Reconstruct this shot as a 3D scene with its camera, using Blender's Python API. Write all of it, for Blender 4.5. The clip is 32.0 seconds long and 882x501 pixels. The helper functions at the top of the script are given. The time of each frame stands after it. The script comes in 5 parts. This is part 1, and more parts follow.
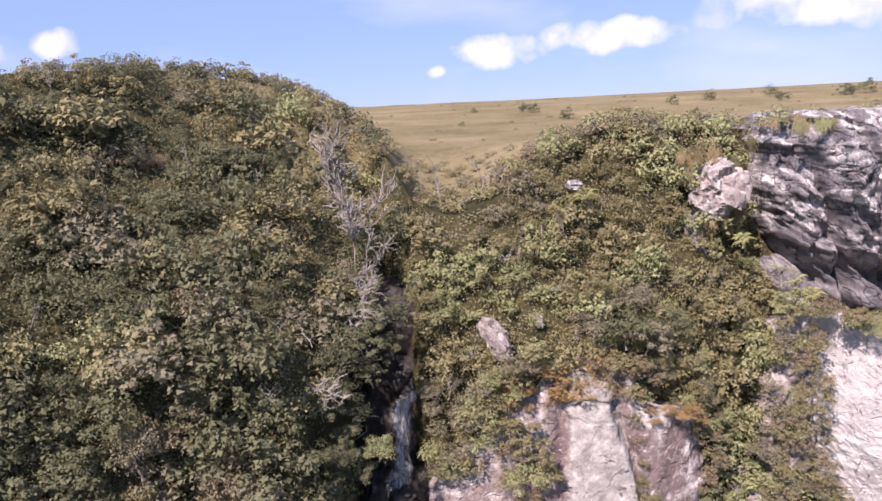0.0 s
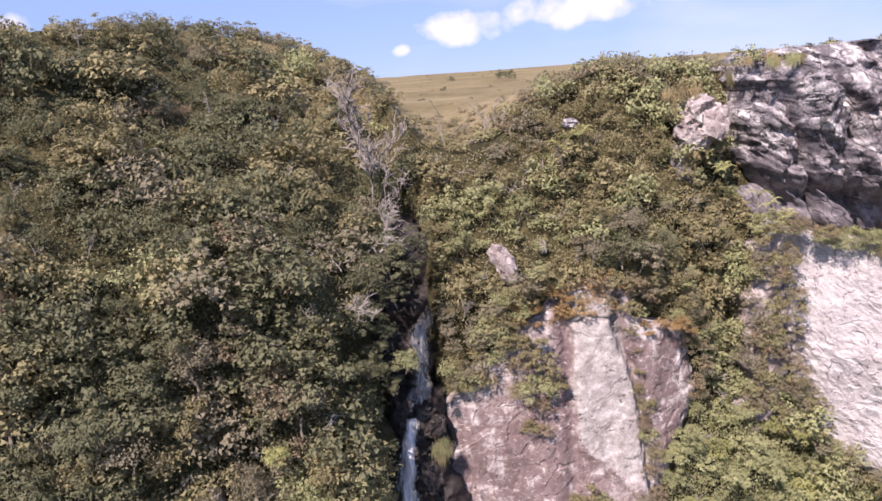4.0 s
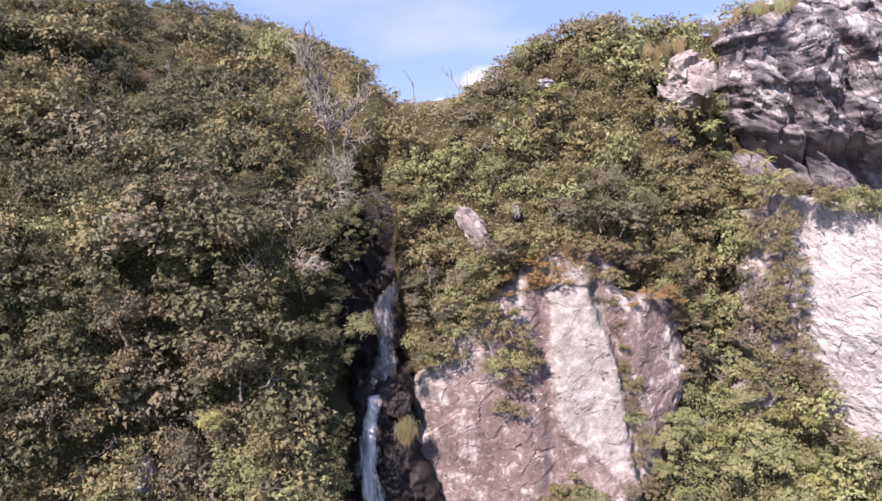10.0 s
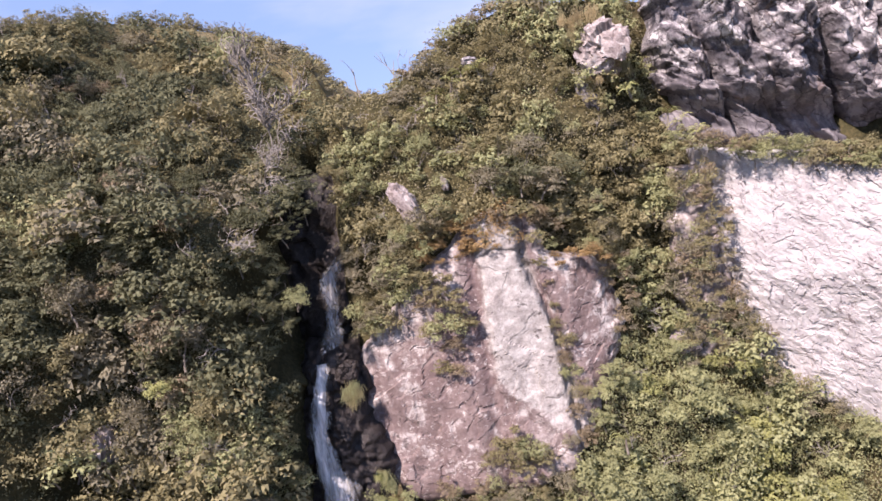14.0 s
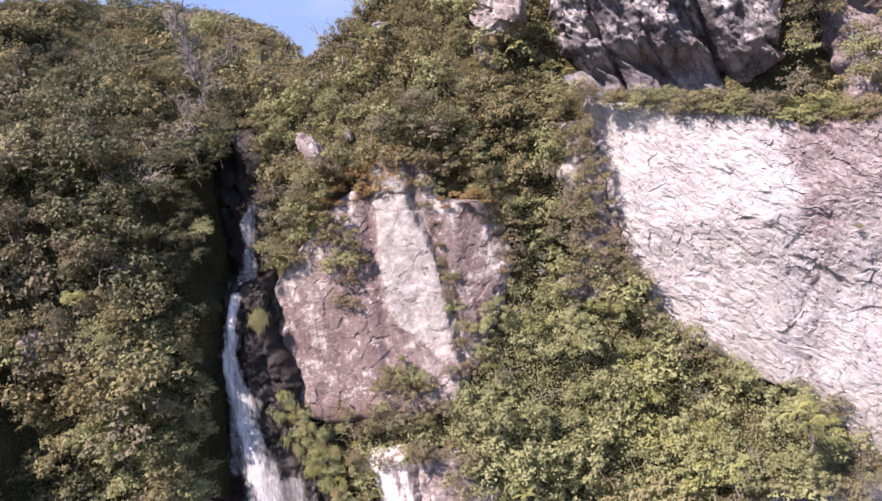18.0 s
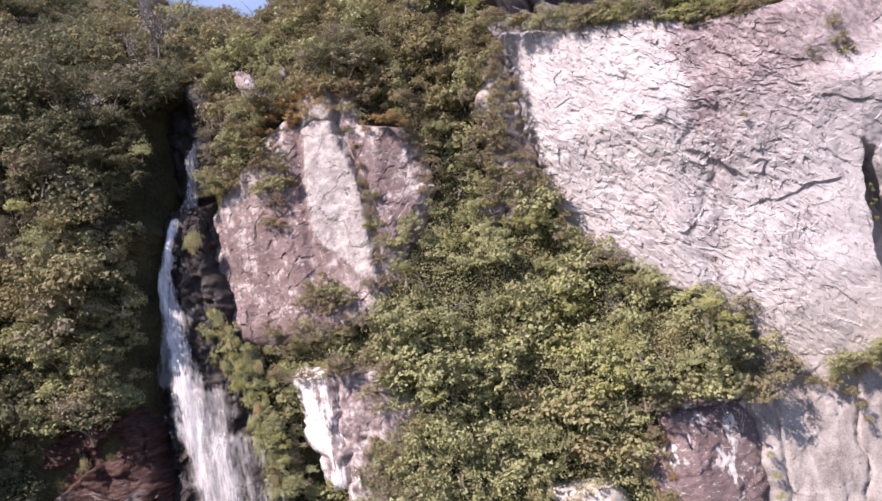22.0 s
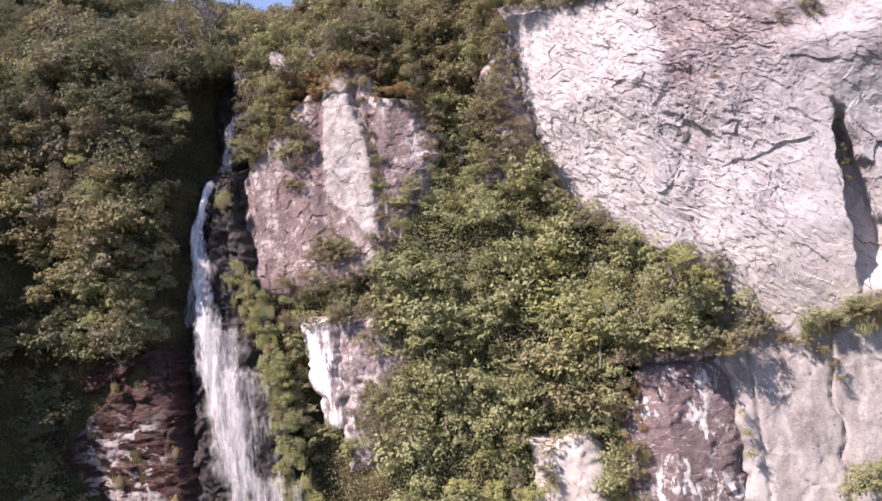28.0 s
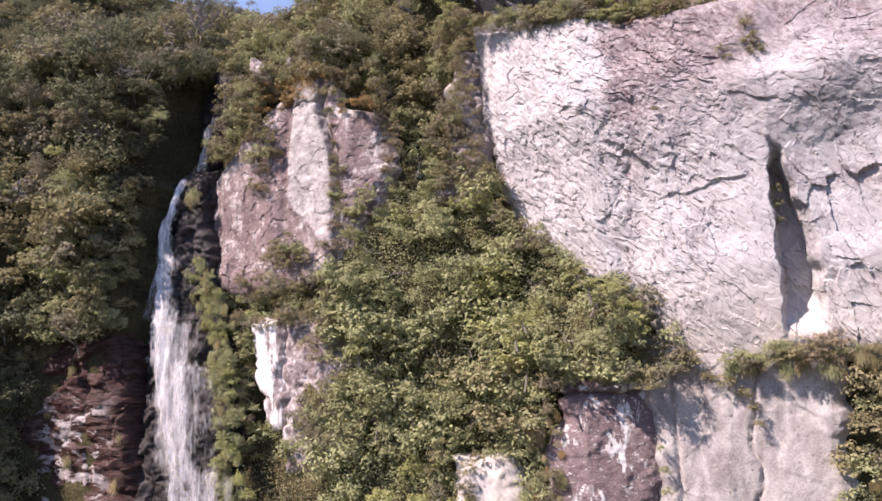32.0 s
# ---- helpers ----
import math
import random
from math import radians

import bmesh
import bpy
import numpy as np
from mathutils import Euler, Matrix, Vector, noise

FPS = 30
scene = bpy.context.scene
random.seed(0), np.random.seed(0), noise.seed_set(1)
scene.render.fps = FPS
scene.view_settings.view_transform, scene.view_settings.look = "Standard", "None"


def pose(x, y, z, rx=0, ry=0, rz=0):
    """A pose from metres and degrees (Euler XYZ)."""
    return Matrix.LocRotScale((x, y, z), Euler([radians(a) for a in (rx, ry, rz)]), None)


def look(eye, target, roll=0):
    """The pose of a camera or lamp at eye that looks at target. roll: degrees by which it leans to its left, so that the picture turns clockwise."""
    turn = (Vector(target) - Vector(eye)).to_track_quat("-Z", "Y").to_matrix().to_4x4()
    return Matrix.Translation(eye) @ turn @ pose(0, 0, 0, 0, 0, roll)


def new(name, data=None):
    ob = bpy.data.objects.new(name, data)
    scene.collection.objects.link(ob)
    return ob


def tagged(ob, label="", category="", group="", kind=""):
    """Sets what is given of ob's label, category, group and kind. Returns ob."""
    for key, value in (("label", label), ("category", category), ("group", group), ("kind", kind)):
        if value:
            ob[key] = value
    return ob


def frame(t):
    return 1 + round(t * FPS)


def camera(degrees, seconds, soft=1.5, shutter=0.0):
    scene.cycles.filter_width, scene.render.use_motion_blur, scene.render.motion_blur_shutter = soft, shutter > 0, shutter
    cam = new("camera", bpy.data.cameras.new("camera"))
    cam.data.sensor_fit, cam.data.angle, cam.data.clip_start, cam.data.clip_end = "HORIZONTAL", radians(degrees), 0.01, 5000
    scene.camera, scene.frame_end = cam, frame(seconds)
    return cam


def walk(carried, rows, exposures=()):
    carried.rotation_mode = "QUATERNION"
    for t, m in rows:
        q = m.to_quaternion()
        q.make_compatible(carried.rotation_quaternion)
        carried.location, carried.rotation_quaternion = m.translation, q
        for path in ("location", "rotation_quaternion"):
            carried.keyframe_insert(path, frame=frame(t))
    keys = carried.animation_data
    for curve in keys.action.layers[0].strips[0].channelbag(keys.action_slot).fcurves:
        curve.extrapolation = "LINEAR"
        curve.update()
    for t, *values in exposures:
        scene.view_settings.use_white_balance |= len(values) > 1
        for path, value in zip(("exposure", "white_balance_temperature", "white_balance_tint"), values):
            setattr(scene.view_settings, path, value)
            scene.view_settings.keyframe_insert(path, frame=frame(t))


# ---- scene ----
cam = camera(62.0, 32.0, 1.6)
PATH = [
    (0, (0.049, 0.006, 59.927), (0.041, 1.974, 59.572), -3.1),
    (0.5, (-0.546, -0.617, 59.122), (-0.547, 1.352, 58.769), -3.4),
    (1, (-0.908, -1.333, 58.46), (-0.903, 0.636, 58.107), -5.2),
    (1.5, (-1.075, -1.996, 58.047), (-1.067, -0.031, 57.674), -3.2),
    (2, (-1.444, -2.655, 57.424), (-1.422, -0.689, 57.053), -1.4),
    (2.5, (-2.174, -3.665, 56.933), (-2.136, -1.724, 56.453), -0.0),
    (4.5, (-3.865, -5.997, 57.582), (-3.801, -4.039, 57.179), -5.7),
    (5, (-4.474, -6.599, 57.029), (-4.419, -4.643, 56.613), -5.7),
    (5.5, (-5.054, -7.022, 56.128), (-4.997, -5.07, 55.694), -5.5),
    (6, (-5.655, -7.156, 55.34), (-5.601, -5.212, 54.875), -14.6),
    (6.5, (-6.078, -6.561, 54.21), (-6.027, -4.614, 53.755), -20.4),
    (7, (-4.933, -5.866, 53.129), (-4.888, -3.914, 52.7), -11.2),
    (7.5, (-2.977, -5.301, 52.497), (-2.953, -3.345, 52.078), -2.6),
    (8, (-1.473, -4.798, 52.342), (-1.469, -2.835, 51.959), -2.5),
    (8.5, (-0.212, -4.186, 52.212), (-0.22, -2.219, 51.854), -4.5),
    (9, (0.242, -3.568, 51.758), (0.248, -1.595, 51.429), -4.6),
    (9.5, (1.24, -3.38, 50.491), (1.219, -1.401, 50.198), -4.7),
    (10, (1.63, -2.983, 49.864), (1.605, -1.002, 49.591), -5.3),
    (10.5, (2.02, -2.715, 49.467), (1.995, -0.73, 49.222), -6.0),
    (11, (2.518, -2.598, 49.278), (2.486, -0.613, 49.042), -6.7),
    (11.5, (3.196, -2.728, 48.744), (3.154, -0.739, 48.54), -8.5),
    (12, (4.259, -3.122, 48.302), (4.205, -1.129, 48.146), -9.3),
    (12.5, (5.349, -3.942, 47.831), (5.287, -1.948, 47.688), -9.7),
    (13, (6.833, -4.851, 47.539), (6.741, -2.858, 47.395), -10.2),
    (13.5, (8.491, -5.667, 47.326), (8.37, -3.679, 47.143), -10.0),
    (14, (10.442, -6.519, 47.381), (10.284, -4.543, 47.113), -9.9),
    (14.5, (12.479, -7.288, 47.547), (12.289, -5.319, 47.248), -9.8),
    (16.5, (20.933, -9.687, 45.81), (20.614, -7.732, 45.531), -9.5),
    (17, (22.942, -10.194, 43.681), (22.595, -8.24, 43.43), -9.4),
    (17.5, (24.832, -10.566, 41.539), (24.458, -8.614, 41.318), -9.3),
    (18, (26.644, -10.904, 39.35), (26.244, -8.953, 39.161), -9.2),
    (18.5, (28.417, -11.071, 37.047), (27.999, -9.122, 36.894), -9.0),
    (19, (29.832, -11.318, 34.886), (29.403, -9.368, 34.768), -8.6),
    (19.5, (31.124, -11.472, 32.878), (30.687, -9.522, 32.794), -8.3),
    (20, (31.919, -11.747, 30.718), (31.474, -9.797, 30.669), -8.5),
    (20.5, (32.738, -12.149, 28.229), (32.278, -10.202, 28.21), -10.3),
    (21, (33.847, -12.059, 26.056), (33.369, -10.117, 26.07), -10.3),
    (21.5, (35.094, -11.94, 24.237), (34.6, -10.002, 24.279), -9.9),
    (22, (36.436, -11.815, 22.532), (35.932, -9.882, 22.609), -9.4),
    (22.5, (37.362, -11.999, 20.524), (36.855, -10.067, 20.618), -9.9),
    (23, (38.578, -11.868, 18.77), (38.042, -9.944, 18.875), -10.2),
    (23.5, (39.938, -11.618, 17.639), (39.381, -9.701, 17.756), -9.8),
    (24, (41.379, -11.485, 16.914), (40.806, -9.573, 17.045), -9.4),
    (24.5, (42.522, -11.421, 15.981), (41.936, -9.514, 16.123), -8.9),
    (26.5, (44.173, -12.623, 14.507), (43.549, -10.73, 14.676), -8.8),
    (27, (44.916, -12.651, 14.16), (44.259, -10.772, 14.352), -8.2),
    (27.5, (45.174, -12.935, 13.653), (44.502, -11.064, 13.868), -7.4),
    (28, (45.194, -13.298, 13.412), (44.465, -11.449, 13.636), -6.6),
    (28.5, (45.606, -13.406, 13.328), (44.839, -11.574, 13.561), -5.8),
    (29, (46.433, -13.383, 13.475), (45.623, -11.569, 13.711), -5.1),
    (29.5, (47.689, -13.12, 13.879), (46.85, -11.322, 14.124), -4.2),
    (30, (49.335, -12.442, 14.28), (48.479, -10.652, 14.53), -3.9),
    (30.5, (51.278, -11.612, 14.355), (50.424, -9.821, 14.61), -3.9),
    (31, (53.019, -10.631, 14.04), (52.157, -8.844, 14.29), -3.1),
    (31.5, (54.021, -10.1, 13.585), (53.164, -8.31, 13.835), -2.6),
    (32, (54.527, -10.117, 13.181), (53.675, -8.326, 13.436), -2.0),
]
EXPOSURES = ((0.0, 0.8, 6900, 29.0), (4.5, 0.79, 6900, 29.0), (6.0, 0.77, 6900, 29.0), (7.2, 0.88, 6900, 29.0), (32.0, 0.95, 6900, 29.0))
walk(cam, [(t, look(eye, target, roll)) for t, eye, target, roll in PATH], EXPOSURES)

# ---- sky, sun, exposure ----
SUN = Vector((-0.38, -0.63, 0.76)).normalized()


def make_world():
    world = bpy.data.worlds.new("sky")
    scene.world = world
    world.use_nodes = True
    nt = world.node_tree
    nt.nodes.clear()
    out = nt.nodes.new("ShaderNodeOutputWorld")
    bg = nt.nodes.new("ShaderNodeBackground")
    sky = nt.nodes.new("ShaderNodeTexSky")
    sky.sky_type = "NISHITA"
    sky.sun_disc = False
    sky.sun_elevation = math.asin(SUN.z)
    sky.sun_rotation = math.atan2(SUN.x, SUN.y)
    sky.altitude = 900.0
    sky.air_density, sky.dust_density, sky.ozone_density = 0.9, 0.15, 2.5
    bg.inputs["Strength"].default_value = 0.088
    co = nt.nodes.new("ShaderNodeTexCoord")
    sep = nt.nodes.new("ShaderNodeSeparateXYZ")
    nt.links.new(co.outputs["Generated"], sep.inputs[0])

    def m(op, a, b=None, clamp=False):
        n = nt.nodes.new("ShaderNodeMath")
        n.operation, n.use_clamp = op, clamp
        for i, v in enumerate((a, b)):
            if v is None:
                continue
            if isinstance(v, (int, float)):
                n.inputs[i].default_value = v
            else:
                nt.links.new(v, n.inputs[i])
        return n.outputs[0]

    ahead = m("MAXIMUM", sep.outputs["Y"], 0.05)
    sx, sz = m("DIVIDE", sep.outputs["X"], ahead), m("DIVIDE", sep.outputs["Z"], ahead)
    noisy = nt.nodes.new("ShaderNodeTexNoise")
    noisy.inputs["Scale"].default_value, noisy.inputs["Detail"].default_value = 24.0, 8.0
    nt.links.new(co.outputs["Generated"], noisy.inputs["Vector"])
    wob = m("MULTIPLY", m("SUBTRACT", noisy.outputs["Fac"], 0.5), 3.4)
    total = None
    # cumulus puffs: bearing, height, half width, half height, strength
    for cx, cz, a, b, k in ((0.085, 0.083, 0.055, 0.021, 1.0), (0.235, 0.095, 0.085, 0.022, 1.0), (0.003, 0.060, 0.013, 0.008, 0.8),
                            (0.50, 0.124, 0.12, 0.03, 0.9), (0.37, 0.120, 0.035, 0.026, 0.4), (0.62, 0.135, 0.16, 0.045, 0.8), (-0.49, 0.122, 0.035, 0.02, 0.9), (-0.60, 0.112, 0.05, 0.018, 0.9)):
        dx, dz = m("DIVIDE", m("SUBTRACT", sx, cx), a), m("DIVIDE", m("SUBTRACT", sz, cz), b)
        r = m("ADD", m("ADD", m("MULTIPLY", dx, dx), m("MULTIPLY", dz, dz)), wob)
        puff = m("MULTIPLY", m("MULTIPLY", m("SUBTRACT", 1.15, r, True), 0.72), k, True)
        total = puff if total is None else m("MAXIMUM", total, puff)
    thin = nt.nodes.new("ShaderNodeTexNoise")
    thin.inputs["Scale"].default_value, thin.inputs["Detail"].default_value = 3.2, 6.0
    stretch = nt.nodes.new("ShaderNodeMapping")
    stretch.inputs["Scale"].default_value = (1.0, 1.0, 3.0)
    nt.links.new(co.outputs["Generated"], stretch.inputs[0])
    nt.links.new(stretch.outputs[0], thin.inputs["Vector"])
    veil = m("MULTIPLY", m("SUBTRACT", thin.outputs["Fac"], 0.5, True), 0.95, True)
    total = m("MAXIMUM", total, veil)
    mix = nt.nodes.new("ShaderNodeMix")
    mix.data_type = "RGBA"
    nt.links.new(total, mix.inputs["Factor"])
    tint = nt.nodes.new("ShaderNodeMix")
    tint.data_type, tint.blend_type = "RGBA", "MULTIPLY"
    tint.inputs["Factor"].default_value = 1.0
    nt.links.new(sky.outputs[0], tint.inputs["A"])
    tint.inputs["B"].default_value = (0.76, 0.81, 1.05, 1)
    haze = nt.nodes.new("ShaderNodeMix")
    haze.data_type = "RGBA"
    haze.inputs["Factor"].default_value = 0.7
    nt.links.new(tint.outputs["Result"], haze.inputs["A"])
    haze.inputs["B"].default_value = (2.45, 4.0, 6.6, 1)
    nt.links.new(haze.outputs["Result"], mix.inputs["A"])
    mix.inputs["B"].default_value = (8.2, 8.3, 9.2, 1)
    nt.links.new(mix.outputs["Result"], bg.inputs["Color"])
    nt.links.new(bg.outputs[0], out.inputs["Surface"])


make_world()
sun_data = bpy.data.lights.new("sun", "SUN")
sun_data.energy, sun_data.angle, sun_data.color = 4.8, radians(0.55), (1.0, 0.94, 0.86)
sun_ob = new("sun", sun_data)
sun_ob.matrix_world = look((-40, -40, 120), Vector((-40, -40, 120)) - SUN)


# ---- noise for building ----
def lattice(ix, iy, iz, seed):
    h = (ix.astype(np.int64) * 374761393 + iy.astype(np.int64) * 668265263 + iz.astype(np.int64) * 2147483647 + seed * 1274126177) & 0xFFFFFFFF
    h = ((h ^ (h >> 13)) * 1274126177) & 0xFFFFFFFF
    return ((h ^ (h >> 16)) & 0xFFFF) / 65535.0


def vnoise(x, y, z, seed=0):
    """Smooth value noise, -1 to 1."""
    fx, fy, fz = np.floor(x), np.floor(y), np.floor(z)
    u, v, w = x - fx, y - fy, z - fz
    u, v, w = (a * a * (3 - 2 * a) for a in (u, v, w))
    out = 0
    for i in (0, 1):
        for j in (0, 1):
            for k in (0, 1):
                out = out + lattice(fx + i, fy + j, fz + k, seed) * (u if i else 1 - u) * (v if j else 1 - v) * (w if k else 1 - w)
    return out * 2 - 1


def fbm(x, y, z, octaves=4, seed=0, rough=0.5):
    out, amp = 0, 1.0
    for o in range(octaves):
        out = out + amp * vnoise(x * 2**o, y * 2**o, z * 2**o, seed + o)
        amp *= rough
    return out


def facets(x, y, z, seed=0, tilt=0.9):
    """Broken-rock relief: every cell of a jittered lattice is a flat facet with its own height and slope."""
    fx, fy, fz = np.floor(x), np.floor(y), np.floor(z)
    best, val = np.full(x.shape, 9.0), np.zeros(x.shape)
    for i in (-1, 0, 1):
        for j in (-1, 0, 1):
            for k in (-1, 0, 1):
                cx, cy, cz = fx + i, fy + j, fz + k
                px, py, pz = cx + lattice(cx, cy, cz, seed + 1), cy + lattice(cx, cy, cz, seed + 2), cz + lattice(cx, cy, cz, seed + 3)
                d = (px - x) ** 2 + (py - y) ** 2 + (pz - z) ** 2
                v = lattice(cx, cy, cz, seed + 4) + tilt * ((x - px) * (lattice(cx, cy, cz, seed + 5) - 0.5) + (z - pz) * (lattice(cx, cy, cz, seed + 6) - 0.5)) * 2
                near = d < best
                best, val = np.where(near, d, best), np.where(near, v, val)
    return val


def smooth(a, b, v):
    t = np.clip((v - a) / (b - a), 0, 1)
    return t * t * (3 - 2 * t)


# ---- materials ----
class Mat:
    """A small builder for node materials."""

    def __init__(self, name, rough=0.85, spec=0.2):
        self.m = bpy.data.materials.new(name)
        self.m.use_nodes = True
        self.nt = self.m.node_tree
        self.bsdf = self.nt.nodes["Principled BSDF"]
        self.bsdf.inputs["Roughness"].default_value = rough
        self.bsdf.inputs["Specular IOR Level"].default_value = spec
        self.geo = self.nt.nodes.new("ShaderNodeNewGeometry")

    def node(self, kind):
        return self.nt.nodes.new(kind)

    def put(self, v, socket):
        if isinstance(v, bpy.types.NodeSocket):
            self.nt.links.new(v, socket)
        elif isinstance(v, (tuple, list)) and len(v) == 3 and socket.type == "RGBA":
            socket.default_value = (*v, 1)
        else:
            socket.default_value = v

    def math(self, op, a, b=0.0, clamp=False):
        n = self.node("ShaderNodeMath")
        n.operation, n.use_clamp = op, clamp
        self.put(a, n.inputs[0])
        self.put(b, n.inputs[1])
        return n.outputs[0]

    def place(self, sx=1.0, sy=1.0, sz=1.0, shift=(0, 0, 0), turn=0.0):
        n = self.node("ShaderNodeMapping")
        n.inputs["Rotation"].default_value = (0, radians(turn), 0)
        n.inputs["Scale"].default_value = (sx, sy, sz)
        n.inputs["Location"].default_value = shift
        self.nt.links.new(self.geo.outputs["Position"], n.inputs[0])
        return n.outputs[0]

    def slant(self, turn, sx, sz, sy=1.0):
        """Coordinates turned about the view axis, then stretched."""
        n = self.node("ShaderNodeMapping")
        n.inputs["Scale"].default_value = (sx, sy, sz)
        self.nt.links.new(self.place(1, 1, 1, (0, 0, 0), turn), n.inputs[0])
        return n.outputs[0]

    def step(self, v, lo, hi):
        """0 below lo, 1 above hi (or the other way round)."""
        return self.math("DIVIDE", self.math("SUBTRACT", v, lo), hi - lo, True)

    def wander(self, v, n, much):
        return self.math("ADD", v, self.math("MULTIPLY", self.math("SUBTRACT", n, 0.5), much))

    def noise(self, scale, detail=5.0, vec=None, rough=0.55, distort=0.0):
        n = self.node("ShaderNodeTexNoise")
        n.inputs["Scale"].default_value, n.inputs["Detail"].default_value = scale, detail
        n.inputs["Roughness"].default_value, n.inputs["Distortion"].default_value = rough, distort
        self.nt.links.new(vec if vec is not None else self.geo.outputs["Position"], n.inputs["Vector"])
        return n.outputs["Fac"]

    def cells(self, scale, vec=None, feature="F1", out="Distance"):
        n = self.node("ShaderNodeTexVoronoi")
        n.feature = feature
        n.inputs["Scale"].default_value = scale
        self.nt.links.new(vec if vec is not None else self.geo.outputs["Position"], n.inputs["Vector"])
        return n.outputs[out]

    def ramp(self, fac, *stops):
        n = self.node("ShaderNodeValToRGB")
        while len(n.color_ramp.elements) < len(stops):
            n.color_ramp.elements.new(0.5)
        for e, (p, c) in zip(n.color_ramp.elements, stops):
            e.position = p
            e.color = (c, c, c, 1) if isinstance(c, (int, float)) else (*c, 1)
        self.put(fac, n.inputs[0])
        return n.outputs[0]

    def mix(self, fac, a, b, blend="MIX"):
        n = self.node("ShaderNodeMix")
        n.data_type, n.blend_type = "RGBA", blend
        self.put(fac, n.inputs["Factor"])
        self.put(a, n.inputs["A"])
        self.put(b, n.inputs["B"])
        return n.outputs["Result"]

    def axis(self, which):
        n = self.node("ShaderNodeSeparateXYZ")
        self.nt.links.new(self.geo.outputs["Position"], n.inputs[0])
        return n.outputs[which]

    def band(self, v, lo, hi, soft):
        """1 between lo and hi, falling off over soft."""
        up = self.math("DIVIDE", self.math("SUBTRACT", v, lo - soft / 2), soft, True)
        down = self.math("DIVIDE", self.math("SUBTRACT", hi + soft / 2, v), soft, True)
        return self.math("MULTIPLY", up, down)

    def bump(self, height, strength=0.5, dist=0.1):
        n = self.node("ShaderNodeBump")
        n.inputs["Strength"].default_value, n.inputs["Distance"].default_value = strength, dist
        self.put(height, n.inputs["Height"])
        self.nt.links.new(n.outputs[0], self.bsdf.inputs["Normal"])

    def colour(self, c):
        self.put(c, self.bsdf.inputs["Base Color"])
        return self.m


def foliage_material(name, dark, mid, light, shine=0.06):
    k = Mat(name, 0.8, shine)
    dark, mid, light = (tuple(g * (0.4 * w + 0.6 * v) for g, v, w in zip((1.38, 1.33, 1.32), q, mid)) for q in (dark, mid, light))
    info = k.node("ShaderNodeObjectInfo")
    patch = k.noise(0.35, 3.0)
    clump = k.node("ShaderNodeAttribute")
    clump.attribute_name = "tone"
    leaf = k.math("ADD", k.math("MULTIPLY", k.geo.outputs["Random Per Island"], 0.1), k.math("MULTIPLY", clump.outputs["Fac"], 0.17))
    own = k.math("MULTIPLY", info.outputs["Random"], 0.4)
    v = k.math("ADD", k.math("ADD", leaf, own), k.math("MULTIPLY", k.math("SUBTRACT", patch, 0.28), 0.55), True)
    c = k.ramp(v, (0.05, dark), (0.5, mid), (0.95, light))
    k.put(c, k.bsdf.inputs["Base Color"])
    soft = k.node("ShaderNodeBsdfTranslucent")
    k.put(k.mix(0.5, c, light), soft.inputs["Color"])
    both = k.node("ShaderNodeMixShader")
    both.inputs[0].default_value = 0.28
    out = k.nt.nodes["Material Output"]
    k.nt.links.new(k.bsdf.outputs[0], both.inputs[1])
    k.nt.links.new(soft.outputs[0], both.inputs[2])
    k.nt.links.new(both.outputs[0], out.inputs["Surface"])
    return k.m


OLIVE = foliage_material("olive_leaves", (0.096, 0.089, 0.050), (0.194, 0.182, 0.102), (0.275, 0.256, 0.152))
GREEN = foliage_material("green_leaves", (0.112, 0.122, 0.066), (0.232, 0.250, 0.134), (0.345, 0.364, 0.204))
GREYLEAF = foliage_material("grey_green_leaves", (0.095, 0.089, 0.063), (0.186, 0.176, 0.125), (0.295, 0.278, 0.2))
# for dark-leaved trees, and for shade put into leaf colour on the spur
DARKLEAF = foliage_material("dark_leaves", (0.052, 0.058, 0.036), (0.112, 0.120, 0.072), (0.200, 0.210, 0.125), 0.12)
BROWNLEAF = foliage_material("brown_leaves", (0.100, 0.083, 0.058), (0.190, 0.160, 0.110), (0.29, 0.248, 0.168))
LIMELEAF = foliage_material("lime_leaves", (0.130, 0.142, 0.062), (0.255, 0.272, 0.120), (0.385, 0.395, 0.180))
STRAW = foliage_material("straw_grass", (0.15, 0.125, 0.068), (0.265, 0.225, 0.13), (0.38, 0.325, 0.2))
RUST = foliage_material("rusty_grass", (0.15, 0.104, 0.054), (0.27, 0.195, 0.098), (0.39, 0.3, 0.15))


def bark_material(name, a, b):
    k = Mat(name, 0.9, 0.15)
    v = k.noise(5.0, 5.0, k.place(1, 1, 0.3))
    k.bump(v, 0.4, 0.04)
    return k.colour(k.ramp(v, (0.3, a), (0.7, b)))


BARK = bark_material("grey_bark", (0.09, 0.075, 0.06), (0.26, 0.235, 0.2))
DEADWOOD = bark_material("bleached_deadwood", (0.17, 0.153, 0.14), (0.35, 0.325, 0.3))


